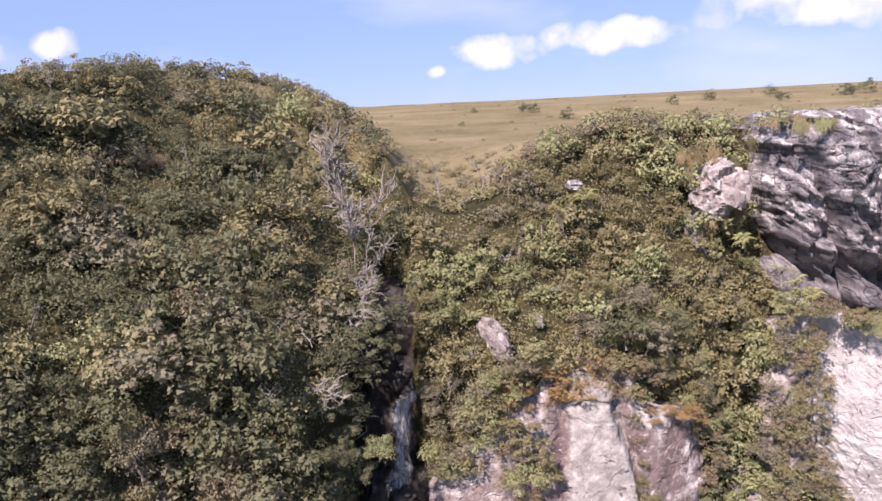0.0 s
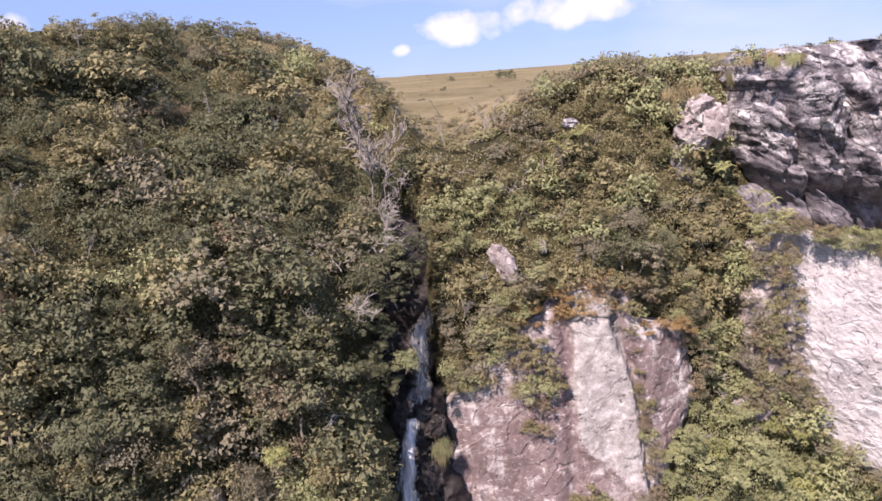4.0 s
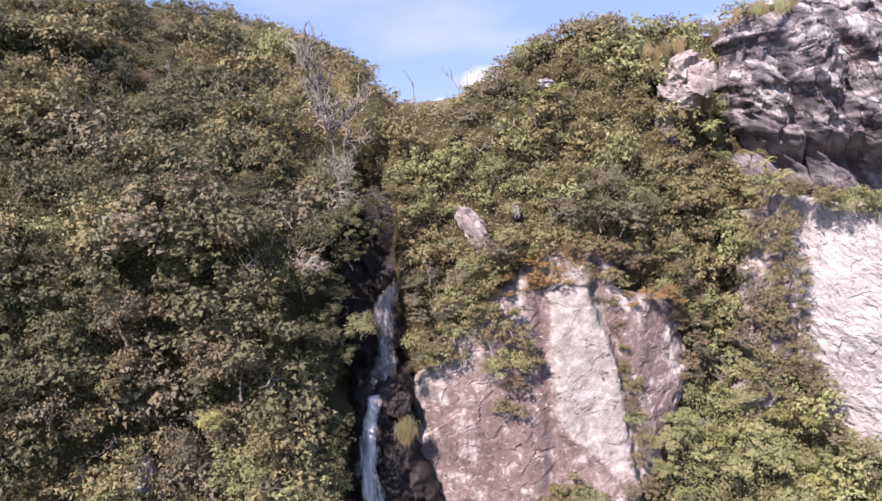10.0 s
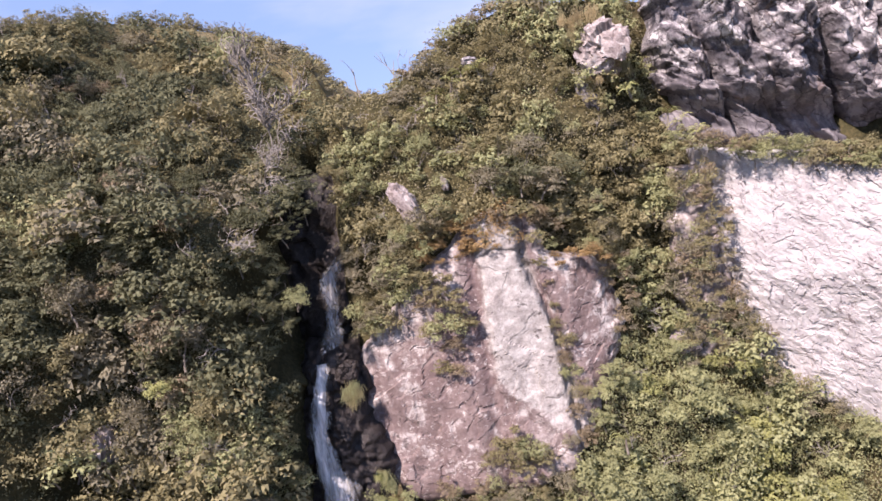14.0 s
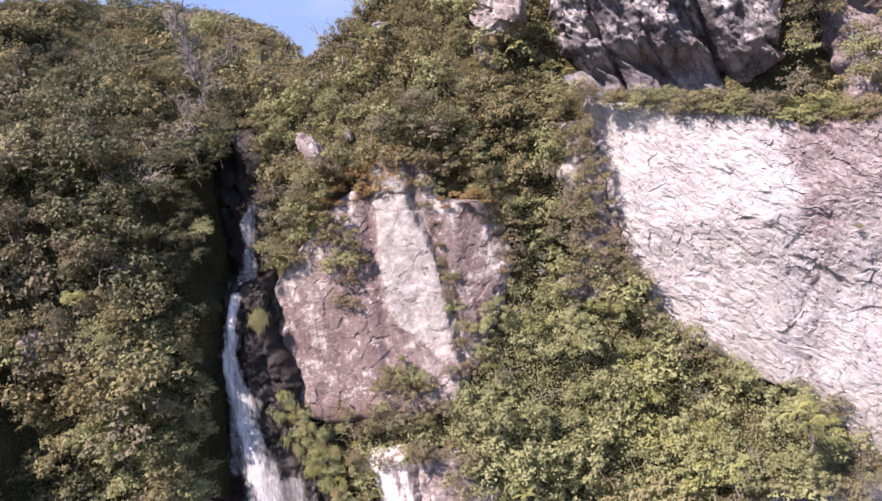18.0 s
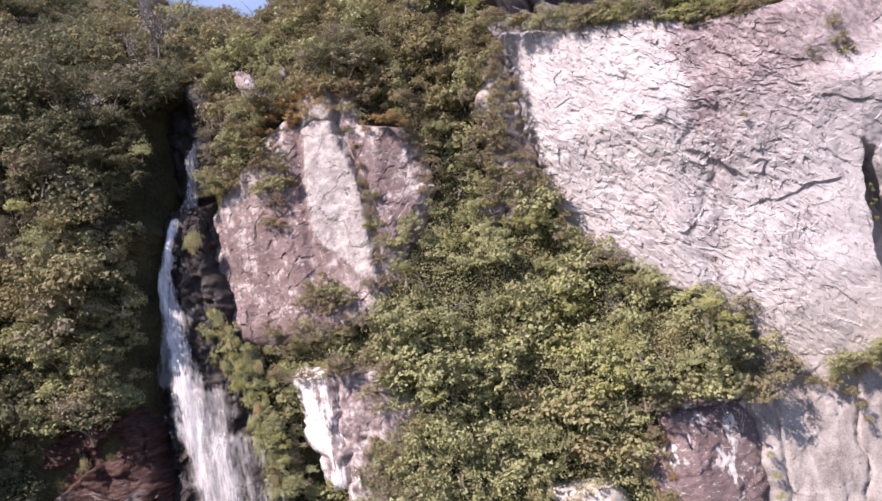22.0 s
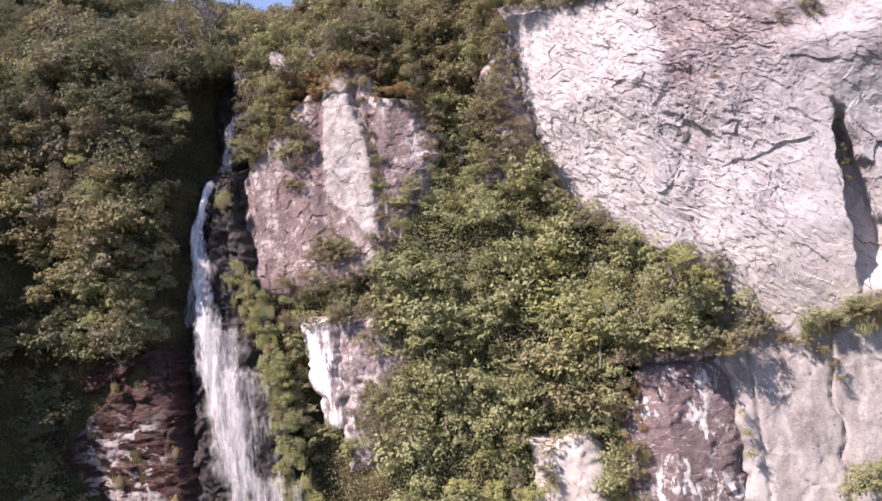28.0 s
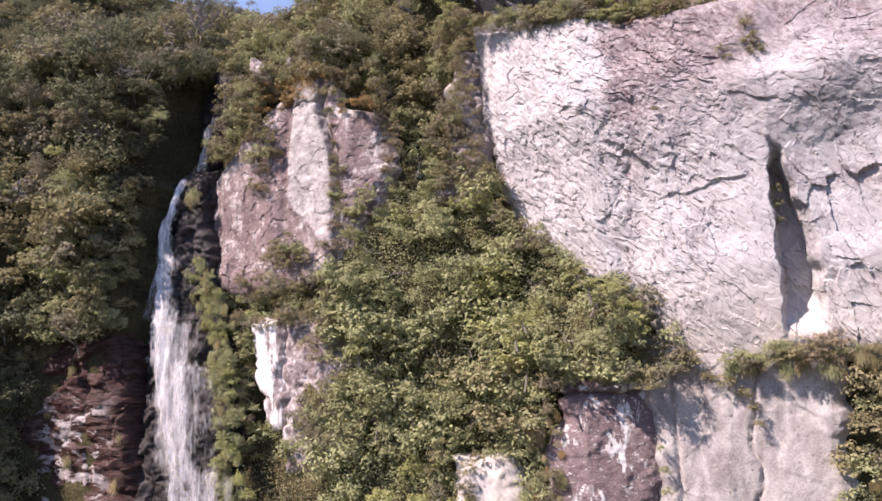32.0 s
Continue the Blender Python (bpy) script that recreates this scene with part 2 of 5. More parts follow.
def soil_material():
    k = Mat("soil_and_litter", 0.95, 0.1)
    big, fine = k.noise(0.25, 4.0), k.noise(3.5, 6.0)
    base = k.ramp(k.math("ADD", k.math("MULTIPLY", big, 0.5), k.math("MULTIPLY", fine, 0.5)),
                  (0.35, (0.028, 0.026, 0.014)), (0.5, (0.06, 0.055, 0.028)), (0.68, (0.11, 0.09, 0.045)))
    # open grassland on the plateau behind the rim
    y, z = k.axis("Y"), k.axis("Z")
    field = k.math("MULTIPLY", k.math("DIVIDE", k.math("SUBTRACT", y, 62.0), 8.0, True), k.math("DIVIDE", k.math("SUBTRACT", z, 48.0), 3.0, True))
    g = k.math("ADD", k.math("MULTIPLY", k.noise(0.06, 5.0), 0.6), k.math("MULTIPLY", k.noise(0.9, 6.0), 0.4))
    grass = k.ramp(g, (0.35, (0.13, 0.105, 0.055)), (0.5, (0.2, 0.165, 0.092)), (0.65, (0.275, 0.225, 0.135)))
    k.bump(fine, 0.8, 0.25)
    return k.colour(k.mix(field, base, grass))


SOIL = soil_material()


def pale_rock():
    """Whitish cliff rock with slanting chips and cracks, a mauve stain high up and a dark drip line."""
    k = Mat("white_cliff_rock", 0.9, 0.15)
    big, mid, fine = k.noise(0.16, 5.0, None, 0.6, 0.5), k.noise(0.8, 6.0, k.slant(37, 1.4, 0.8), 0.62, 0.2), k.noise(6.0, 5.0)
    chip = k.noise(1.9, 6.0, k.slant(37, 1.6, 0.8), 0.68, 0.15)
    plate = k.math("MULTIPLY", k.cells(1.5, k.slant(37, 1.5, 0.75), "F1", "Color"), 1.0)
    v = k.math("ADD", k.math("ADD", k.math("MULTIPLY", mid, 0.4), k.math("MULTIPLY", chip, 0.4)), k.math("MULTIPLY", fine, 0.2))
    v = k.math("ADD", v, k.math("MULTIPLY", k.math("SUBTRACT", plate, 0.5), 0.09))
    white = k.ramp(v, (0.34, (0.22, 0.197, 0.21)), (0.42, (0.37, 0.347, 0.357)), (0.49, (0.428, 0.411, 0.417)), (0.57, (0.497, 0.485, 0.488)))
    mauve = k.ramp(v, (0.36, (0.1, 0.068, 0.075)), (0.48, (0.175, 0.124, 0.132)), (0.56, (0.25, 0.192, 0.197)), (0.66, (0.45, 0.41, 0.408)))
    x, z = k.axis("X"), k.axis("Z")
    # lower limit of the stain along the wall
    low = k.math("MULTIPLY", k.ramp(k.math("DIVIDE", k.math("SUBTRACT", k.wander(k.wander(k.wander(x, mid, 6.0), big, 7.0), fine, 1.5), 38.0), 20.0, True), (0.16, 1.0), (0.21, 0.66), (0.26, 0.5), (0.34, 0.58), (0.5, 0.62), (0.95, 0.66)), 50.0)
    stain = k.math("MULTIPLY", k.step(k.math("SUBTRACT", k.wander(k.wander(z, big, 9.0), mid, 7.0), low), -3.0, 5.0), k.math("GREATER_THAN", x, 37.0))
    patch = k.math("MULTIPLY", k.step(k.math("ADD", big, k.math("MULTIPLY", mid, 0.3)), 0.74, 0.84), 0.6)
    stain = k.math("MULTIPLY", k.math("MAXIMUM", stain, patch), k.math("MULTIPLY", k.ramp(chip, (0.38, 1.0), (0.58, 0.68)), k.ramp(k.noise(0.7, 5.0, None, 0.65, 0.6), (0.4, 1.0), (0.6, 0.72))))
    film = k.math("MAXIMUM", k.ramp(k.noise(0.45, 5.0, k.slant(37, 1.3, 0.8), 0.6, 0.5), (0.48, 0.0), (0.62, 0.5)), k.ramp(k.noise(0.14, 4.0, k.slant(37, 1.4, 0.7), 0.6, 1.0), (0.52, 0.0), (0.6, 0.6)))
    c = k.mix(stain, k.mix(k.math("MULTIPLY", film, 0.9), white, (0.38, 0.357, 0.362)), mauve)
    warm = k.math("MULTIPLY", k.step(z, 19.0, 11.0), k.math("MULTIPLY", k.noise(0.5, 3.0), 0.7))
    c = k.mix(warm, c, (0.56, 0.49, 0.39))
    # slanting nicks with their shade put into the colour, thick in some places and sparse in others
    pit = k.noise(1.9, 7.0, k.slant(30, 2.1, 0.7, 0.6), 0.78, 0.0)
    drip = k.math("MULTIPLY", k.band(k.wander(k.wander(x, mid, 4.0), big, 5.0), 41.6, 43.0, 1.2), k.band(z, 15.0, 34.0, 6.0))
    much = k.math("ADD", k.math("MULTIPLY", k.math("SUBTRACT", k.noise(0.28, 4.0, None, 0.6, 0.8), 0.5), 0.45), k.math("MULTIPLY", drip, 0.07))
    holes = k.ramp(k.math("SUBTRACT", pit, much), (0.385, 1.0), (0.42, 0.0))
    broken = k.step(k.math("MULTIPLY", k.cells(2.4, k.slant(30, 1.5, 0.8), "F1", "Color"), 1.0), 0.42, 0.5)
    holes = k.math("MULTIPLY", holes, broken)
    c = k.mix(k.math("MULTIPLY", holes, 0.78), c, (0.15, 0.125, 0.13))
    bend = k.node("ShaderNodeVectorMath")
    bend.operation = "ADD"
    wav = k.node("ShaderNodeTexNoise")
    wav.inputs["Scale"].default_value = 0.5
    k.nt.links.new(k.geo.outputs["Position"], wav.inputs["Vector"])
    k.nt.links.new(k.slant(30, 0.8, 0.45, 0.5), bend.inputs[0])
    k.nt.links.new(wav.outputs["Color"], bend.inputs[1])
    crack = k.ramp(k.cells(0.5, bend.outputs[0], "DISTANCE_TO_EDGE"), (0.0, 1.0), (0.03, 0.0))
    crack = k.math("MULTIPLY", crack, k.ramp(k.noise(0.4, 2.0), (0.55, 0.0), (0.62, 0.5)))
    c = k.mix(crack, c, (0.1, 0.08, 0.085))
    k.bump(k.math("SUBTRACT", k.math("ADD", k.math("MULTIPLY", chip, 0.8), k.math("MULTIPLY", fine, 0.15)), k.math("MULTIPLY", holes, 0.6)), 0.45, 0.16)
    return k.colour(c)


def buttress_rock():
    """Mauve-brown rock with a smooth pale rib, weathered pale blotches on one side and bare plates on the other."""
    k = Mat("mauve_buttress_rock", 0.9, 0.15)
    big, mid, fine = k.noise(0.3, 5.0, None, 0.6, 0.4), k.noise(1.2, 7.0, None, 0.66), k.noise(6.0, 6.0)
    v = k.math("ADD", k.math("MULTIPLY", mid, 0.75), k.math("MULTIPLY", fine, 0.25))
    dark = k.ramp(v, (0.34, (0.13, 0.094, 0.092)), (0.5, (0.2, 0.153, 0.148)), (0.66, (0.3, 0.243, 0.236)))
    pale = k.ramp(v, (0.36, (0.2, 0.18, 0.174)), (0.46, (0.3, 0.28, 0.27)), (0.54, (0.38, 0.36, 0.347)), (0.63, (0.5, 0.48, 0.468)))
    bare = k.ramp(v, (0.36, (0.24, 0.205, 0.2)), (0.5, (0.39, 0.355, 0.346)), (0.62, (0.54, 0.51, 0.498)))
    x, z = k.axis("X"), k.axis("Z")
    xw = k.wander(k.wander(x, big, 1.2), mid, 1.0)
    zw = k.wander(k.wander(z, big, 2.0), mid, 2.6)
    foot = k.math("ADD", zw, k.math("MULTIPLY", k.math("SUBTRACT", xw, 8.7), 0.95))
    limit = k.math("ADD", xw, k.math("MULTIPLY", k.math("SUBTRACT", z, 32.0), 0.2))
    rib = k.math("MULTIPLY", k.math("MULTIPLY", k.step(xw, 8.2, 8.7), k.step(limit, 13.9, 13.4)), k.step(foot, 27.9, 28.9))
    c = k.mix(rib, dark, pale)
    # weathered upper shoulder, top edge and the outer side of the block beyond the rib
    shoulder = k.math("MULTIPLY", k.step(xw, 7.6, 6.8), k.step(k.math("SUBTRACT", zw, k.math("MULTIPLY", x, 0.55)), 31.0, 33.0))
    block = k.math("MULTIPLY", k.step(limit, 13.9, 14.5), k.math("MAXIMUM", k.step(zw, 36.0, 36.8), k.math("MULTIPLY", k.step(xw, 17.2, 18.0), k.step(mid, 0.42, 0.5))))
    foot2 = k.math("MULTIPLY", k.math("MULTIPLY", k.step(xw, 10.5, 12.0), k.step(zw, 26.5, 25.0)), 0.6)
    plates = k.ramp(k.noise(0.6, 7.0, None, 0.68, 0.5), (0.545, 0.0), (0.6, 0.8))
    most = k.math("MAXIMUM", k.math("MAXIMUM", k.math("MULTIPLY", shoulder, 0.85), block), k.math("MAXIMUM", foot2, k.math("MULTIPLY", plates, k.math("SUBTRACT", 1.0, rib))))
    c = k.mix(k.math("MULTIPLY", most, k.ramp(v, (0.36, 0.35), (0.55, 1.0))), c, bare)
    run = k.math("MULTIPLY", k.ramp(k.noise(1.1, 5.0, k.place(1.6, 1.6, 0.14), 0.6), (0.5, 0.0), (0.64, 0.7)), k.math("SUBTRACT", 1.0, k.math("MULTIPLY", rib, 0.75)))
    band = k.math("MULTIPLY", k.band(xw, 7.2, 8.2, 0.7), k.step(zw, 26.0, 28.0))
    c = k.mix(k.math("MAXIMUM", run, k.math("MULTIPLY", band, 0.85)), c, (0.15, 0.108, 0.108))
    some = k.math("MULTIPLY", k.math("SUBTRACT", k.noise(0.35, 3.0), 0.5), 0.3)
    fleck = k.ramp(k.math("ADD", k.noise(2.4, 6.0, k.place(0.9, 1, 1.3), 0.7, 0.2), some), (0.585, 0.0), (0.65, 0.75))
    c = k.mix(k.math("MULTIPLY", fleck, k.math("SUBTRACT", 1.0, k.math("MULTIPLY", rib, 0.8))), c, (0.48, 0.44, 0.43))
    pit = k.ramp(k.noise(1.3, 6.0, k.place(1, 1, 1.3, (5, 0, 0)), 0.65, 0.4), (0.35, 1.0), (0.385, 0.0))
    c = k.mix(k.math("MULTIPLY", pit, 0.75), c, (0.085, 0.07, 0.068))
    k.bump(k.math("SUBTRACT", k.math("ADD", k.math("MULTIPLY", mid, 0.5), k.math("MULTIPLY", fine, 0.12)), k.math("MULTIPLY", pit, 0.3)), 0.5, 0.2)
    return k.colour(c)


def boulder_rock():
    """Pale pinkish-grey rock with lichen and a few dark hollows."""
    k = Mat("pale_boulder_rock", 0.9, 0.15)
    mid, fine = k.noise(1.3, 6.0, k.slant(37, 1.3, 0.8), 0.62, 0.7), k.noise(7.0, 5.0)
    v = k.math("ADD", k.math("MULTIPLY", mid, 0.7), k.math("MULTIPLY", fine, 0.3))
    c = k.ramp(v, (0.34, (0.11, 0.088, 0.085)), (0.45, (0.25, 0.21, 0.205)), (0.55, (0.36, 0.322, 0.314)), (0.66, (0.52, 0.49, 0.478)))
    k.bump(v, 0.6, 0.2)
    return k.colour(c)


def crag_rock():
    """Slate-grey rock in slanting plates, some of them white, with dark cracks and rusty soil streaks.
    The contrast of lit plates and shade is partly put into the colour.
    """
    k = Mat("grey_crag_rock", 0.88, 0.2)
    bend = k.node("ShaderNodeVectorMath")
    bend.operation = "ADD"
    wav = k.node("ShaderNodeTexNoise")
    wav.inputs["Scale"].default_value, wav.inputs["Detail"].default_value = 0.9, 4.0
    k.nt.links.new(k.geo.outputs["Position"], wav.inputs["Vector"])
    k.nt.links.new(k.slant(35, 1.5, 0.6, 0.2), bend.inputs[0])
    k.nt.links.new(wav.outputs["Color"], bend.inputs[1])
    way = bend.outputs[0]
    mid, fine = k.noise(0.8, 7.0, k.slant(35, 1.4, 0.7, 0.2), 0.72), k.noise(4.0, 6.0)
    plate, chip = k.math("MULTIPLY", k.cells(0.75, way, "F1", "Color"), 1.0), k.math("MULTIPLY", k.cells(2.1, way, "F1", "Color"), 1.0)
    v = k.math("ADD", k.math("MULTIPLY", mid, 0.62), k.math("MULTIPLY", fine, 0.2))
    v = k.math("ADD", v, k.math("ADD", k.math("MULTIPLY", plate, 0.1), k.math("MULTIPLY", chip, 0.1)))
    x, z = k.axis("X"), k.axis("Z")
    v = k.math("ADD", v, k.math("MULTIPLY", k.step(x, 36.0, 42.0), 0.04))
    c = k.ramp(v, (0.4, (0.075, 0.068, 0.078)), (0.48, (0.16, 0.149, 0.162)), (0.545, (0.29, 0.274, 0.287)), (0.59, (0.54, 0.522, 0.53)))
    # shade under the overhang, put into the colour of the lower part
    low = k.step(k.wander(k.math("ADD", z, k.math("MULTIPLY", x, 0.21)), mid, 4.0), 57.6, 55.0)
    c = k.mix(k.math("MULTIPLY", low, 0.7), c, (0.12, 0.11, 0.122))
    crack = k.ramp(k.cells(0.75, way, "DISTANCE_TO_EDGE"), (0.0, 1.0), (0.045, 0.0))
    c = k.mix(k.math("MULTIPLY", crack, k.ramp(k.noise(0.6, 3.0), (0.42, 0.0), (0.52, 0.85))), c, (0.045, 0.04, 0.045))
    rust = k.ramp(k.noise(0.35, 4.0, k.place(1, 1, 0.35)), (0.6, 0.0), (0.72, 0.6))
    c = k.mix(rust, c, (0.2, 0.125, 0.09))
    k.bump(k.math("SUBTRACT", k.math("ADD", k.math("MULTIPLY", plate, 0.5), k.math("MULTIPLY", fine, 0.3)), crack), 0.5, 0.25)
    return k.colour(c)


def red_rock():
    """Dark wet reddish-brown bedded rock."""
    k = Mat("wet_red_rock", 0.6, 0.3)
    bed = k.noise(1.6, 6.0, k.place(0.5, 0.5, 2.4), 0.6, 0.6)
    fine = k.noise(7.0, 5.0)
    c = k.ramp(k.math("ADD", k.math("MULTIPLY", bed, 0.7), k.math("MULTIPLY", fine, 0.3)), (0.36, (0.012, 0.006, 0.006)), (0.5, (0.046, 0.02, 0.016)), (0.66, (0.105, 0.05, 0.04)))
    z = k.axis("Z")
    white = k.math("MULTIPLY", k.ramp(k.noise(0.55, 7.0, k.place(0.8, 0.8, 1.7), 0.68, 0.6), (0.5, 0.0), (0.56, 0.8)), k.math("MULTIPLY", k.math("DIVIDE", k.math("SUBTRACT", 10.0, z), 3.0, True), k.math("MULTIPLY", k.step(k.axis("X"), -7.0, -8.6), k.step(k.axis("X"), -17.5, -15.5))))
    c = k.mix(white, c, (0.44, 0.405, 0.4))
    k.bump(bed, 0.8, 0.25)
    return k.colour(c)


def black_rock():
    """Wet near-black rock beside the water; its dark colour also holds the shade of the gully."""
    k = Mat("wet_shaded_black_rock", 0.5, 0.3)
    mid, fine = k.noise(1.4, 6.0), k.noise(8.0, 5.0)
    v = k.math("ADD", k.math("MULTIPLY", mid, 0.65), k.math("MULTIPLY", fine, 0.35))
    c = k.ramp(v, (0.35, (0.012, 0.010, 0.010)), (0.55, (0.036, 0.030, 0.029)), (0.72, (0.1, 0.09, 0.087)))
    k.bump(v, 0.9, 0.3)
    return k.colour(c)


PALE_BOULDER = boulder_rock()
WHITE_ROCK, MAUVE_ROCK, CRAG_ROCK, RED_ROCK, BLACK_ROCK = pale_rock(), buttress_rock(), crag_rock(), red_rock(), black_rock()


def slab_rock():
    k = Mat("dark_slab_rock", 0.85, 0.2)
    mid, fine = k.noise(1.0, 6.0, k.place(1, 1, 1.5), 0.6, 0.8), k.noise(8.0, 5.0)
    dark = k.ramp(k.math("ADD", k.math("MULTIPLY", mid, 0.5), k.math("MULTIPLY", fine, 0.5)), (0.35, (0.12, 0.085, 0.088)), (0.55, (0.21, 0.158, 0.158)), (0.72, (0.33, 0.275, 0.27)))
    plate = k.math("MULTIPLY", k.ramp(k.noise(1.1, 7.0, k.place(1.2, 1.2, 0.55), 0.68, 0.4), (0.5, 0.0), (0.54, 1.0)), k.ramp(k.noise(0.3, 4.0, k.place(1, 1, 0.6), 0.6, 1.0), (0.48, 0.0), (0.54, 1.0)))
    chip = k.ramp(k.noise(2.2, 6.0, k.place(0.8, 1, 1.8), 0.68, 0.6), (0.585, 0.0), (0.62, 0.8))
    plate = k.math("MAXIMUM", plate, chip)
    k.bump(k.math("ADD", mid, k.math("MULTIPLY", plate, 0.3)), 0.7, 0.2)
    return k.colour(k.mix(plate, dark, (0.64, 0.615, 0.605)))


SLAB_ROCK = slab_rock()


def cream_rock():
    k = Mat("cream_wall_rock", 0.9, 0.15)
    mid, fine = k.noise(0.7, 6.0, k.place(1, 1, 0.4), 0.6, 0.5), k.noise(6.0, 6.0)
    v = k.math("ADD", k.math("MULTIPLY", mid, 0.65), k.math("MULTIPLY", fine, 0.35))
    c = k.ramp(v, (0.36, (0.22, 0.198, 0.19)), (0.47, (0.34, 0.316, 0.305)), (0.58, (0.46, 0.438, 0.424)))
    runs = k.ramp(k.noise(1.1, 5.0, k.place(2.2, 2.2, 0.12)), (0.56, 0.0), (0.68, 0.75))
    c = k.mix(runs, c, (0.36, 0.318, 0.305))
    grime = k.ramp(k.noise(0.35, 6.0, None, 0.65, 1.0), (0.53, 0.0), (0.62, 0.6))
    c = k.mix(grime, c, (0.31, 0.28, 0.275))
    pit = k.ramp(k.cells(1.1), (0.07, 1.0), (0.13, 0.0))
    c = k.mix(k.math("MULTIPLY", pit, 0.7), c, (0.15, 0.125, 0.11))
    k.bump(v, 0.6, 0.2)
    return k.colour(c)


CREAM_ROCK = cream_rock()


def streaked_rock():
    """Rock coated with white mineral runs over mauve stone."""
    k = Mat("white_streaked_rock", 0.85, 0.2)
    fine, runs = k.noise(5.0, 6.0), k.noise(0.9, 7.0, k.place(1.6, 1.6, 0.3), 0.68, 0.2)
    coat = k.wander(runs, k.step(k.axis("X"), 11.5, 5.5), 0.34)
    white = k.ramp(fine, (0.35, (0.62, 0.6, 0.61)), (0.6, (0.8, 0.785, 0.79)))
    mauve = k.ramp(k.noise(1.6, 6.0, None, 0.68), (0.36, (0.15, 0.115, 0.115)), (0.5, (0.27, 0.225, 0.222)), (0.62, (0.46, 0.42, 0.415)))
    k.bump(k.math("ADD", runs, k.math("MULTIPLY", fine, 0.3)), 0.5, 0.2)
    return k.colour(k.mix(k.step(coat, 0.5, 0.56), mauve, white))


STREAKED_ROCK = streaked_rock()


def water_material():
    """White water: streaky, thinning out towards the edges of each sheet."""
    k = Mat("falling_water", 0.4, 0.3)
    streak = k.noise(2.4, 5.0, k.place(2.2, 2.2, 0.28), 0.6, 0.4)
    wide = k.noise(0.8, 4.0, k.place(1.0, 1.0, 0.16))
    k.put((0.83, 0.835, 0.86), k.bsdf.inputs["Base Color"])
    at = k.node("ShaderNodeAttribute")
    at.attribute_name = "fullness"
    v = k.math("ADD", k.math("ADD", k.math("MULTIPLY", streak, 0.48), k.math("MULTIPLY", wide, 0.52)), k.math("MULTIPLY", k.math("SUBTRACT", at.outputs["Fac"], 1.0), 0.42))
    k.put(k.ramp(v, (0.18, 0.0), (0.4, 0.38), (0.6, 0.92)), k.bsdf.inputs["Alpha"])
    return k.m


WATER = water_material()


# ---- building helpers ----
def array_mesh(name, verts, faces, material, rounded=False):
    """A mesh from arrays of corners and of faces with equally many corners."""
    me = bpy.data.meshes.new(name)
    faces = np.asarray(faces, np.int32)
    f, c = faces.shape
    me.vertices.add(len(verts))
    me.vertices.foreach_set("co", np.asarray(verts, np.float32).ravel())
    me.loops.add(f * c)
    me.loops.foreach_set("vertex_index", faces.ravel())
    me.polygons.add(f)
    me.polygons.foreach_set("loop_start", np.arange(0, f * c, c, dtype=np.int32))
    me.materials.append(material)
    me.polygons.foreach_set("use_smooth", np.full(f, rounded))
    me.update(calc_edges=True)
    return me


def grid_faces(nu, nv, flip=False):
    i, j = np.meshgrid(np.arange(nu - 1), np.arange(nv - 1), indexing="ij")
    a = (i * nv + j).ravel()
    q = np.stack([a, a + nv, a + nv + 1, a + 1], 1)
    return q[:, ::-1] if flip else q


# ---- the lie of the land ----
RIM_X = (-95, -50, -38, -31, -24, -18, -14, -11.6, -9.5, -7.7, -4.9, -2, 1, 4, 10, 15, 26, 40, 60, 120)
RIM_Z = (67, 64.4, 64.3, 65.2, 65.4, 64.3, 63.2, 62.0, 60.6, 59.4, 57.2, 53.2, 52.2, 53.2, 57.3, 58.6, 57.6, 57.6, 58.0, 60)


def rim_height(x):
    return np.interp(x, RIM_X, RIM_Z)


def left_spur(x, z):
    """Front of the wooded spur beside the gully, with an unseen limb added on its far left."""
    zz = z - (np.interp(x, (-40, -14, -2), (65.4, 60.4, 53.6)) - 60)
    y = np.interp(zz, (-20, 14, 34, 46, 62, 75), (39.5, 41.5, 41.0, 44.5, 66.0, 84.0))
    y = y + np.where(x < -14, 0.25 * (x + 14), 0) + 0.55 * np.maximum(0, x + 10) + 6.0 * np.maximum(0, x - np.interp(z, (29, 35), (-8.4, -5.6)))
    # added limb out of view that blocks the sun from the spur's foot
    y = y - 3.0 * np.clip(-21.5 - x, 0, 9) * smooth(35, 28, z)
    y = y + smooth(46, 60, zz) * np.interp(x, (-44, -26, -14, -8, -4), (-9, 0, 7, 5, 0))
    y = y + 1.7 * vnoise(x * 0.17, 0 * x, z * 0.17, 44) * smooth(16, 23, z) * smooth(-10, -13, x)
    y = y + 11.0 * smooth(-9.8, -7.8, x) * smooth(31.0, 33.0, z) * smooth(46, 43, z)
    return y


def right_wall(x, z):
    """Front of the buttress, the wooded slope over it and the hill behind the white wall."""
    y = 50.5 + 0.07 * (np.minimum(z, 42) - 30) + 0.43 * np.maximum(0, z - 42)
    y = y + np.interp(x, (17, 28, 40, 52, 90), (0, 3.6, 0.2, 0.0, 4.0))
    y = y + 2.1 * np.maximum(0, -2.0 - x) + 2.5 * smooth(27, 33, x) * smooth(14, 18, z) * smooth(47, 44, z)
    y = y + 2.4 * smooth(33.5, 36, x) * smooth(13, 10, z) + 3.2 * smooth(41, 45, x) * smooth(20, 15, z) + 1.9 * smooth(12, 16, x) * smooth(30, 26, x) * smooth(24, 28, z) * smooth(46, 42, z) + 2.0 * smooth(20, 25, x) * smooth(43, 47, z)
    return y


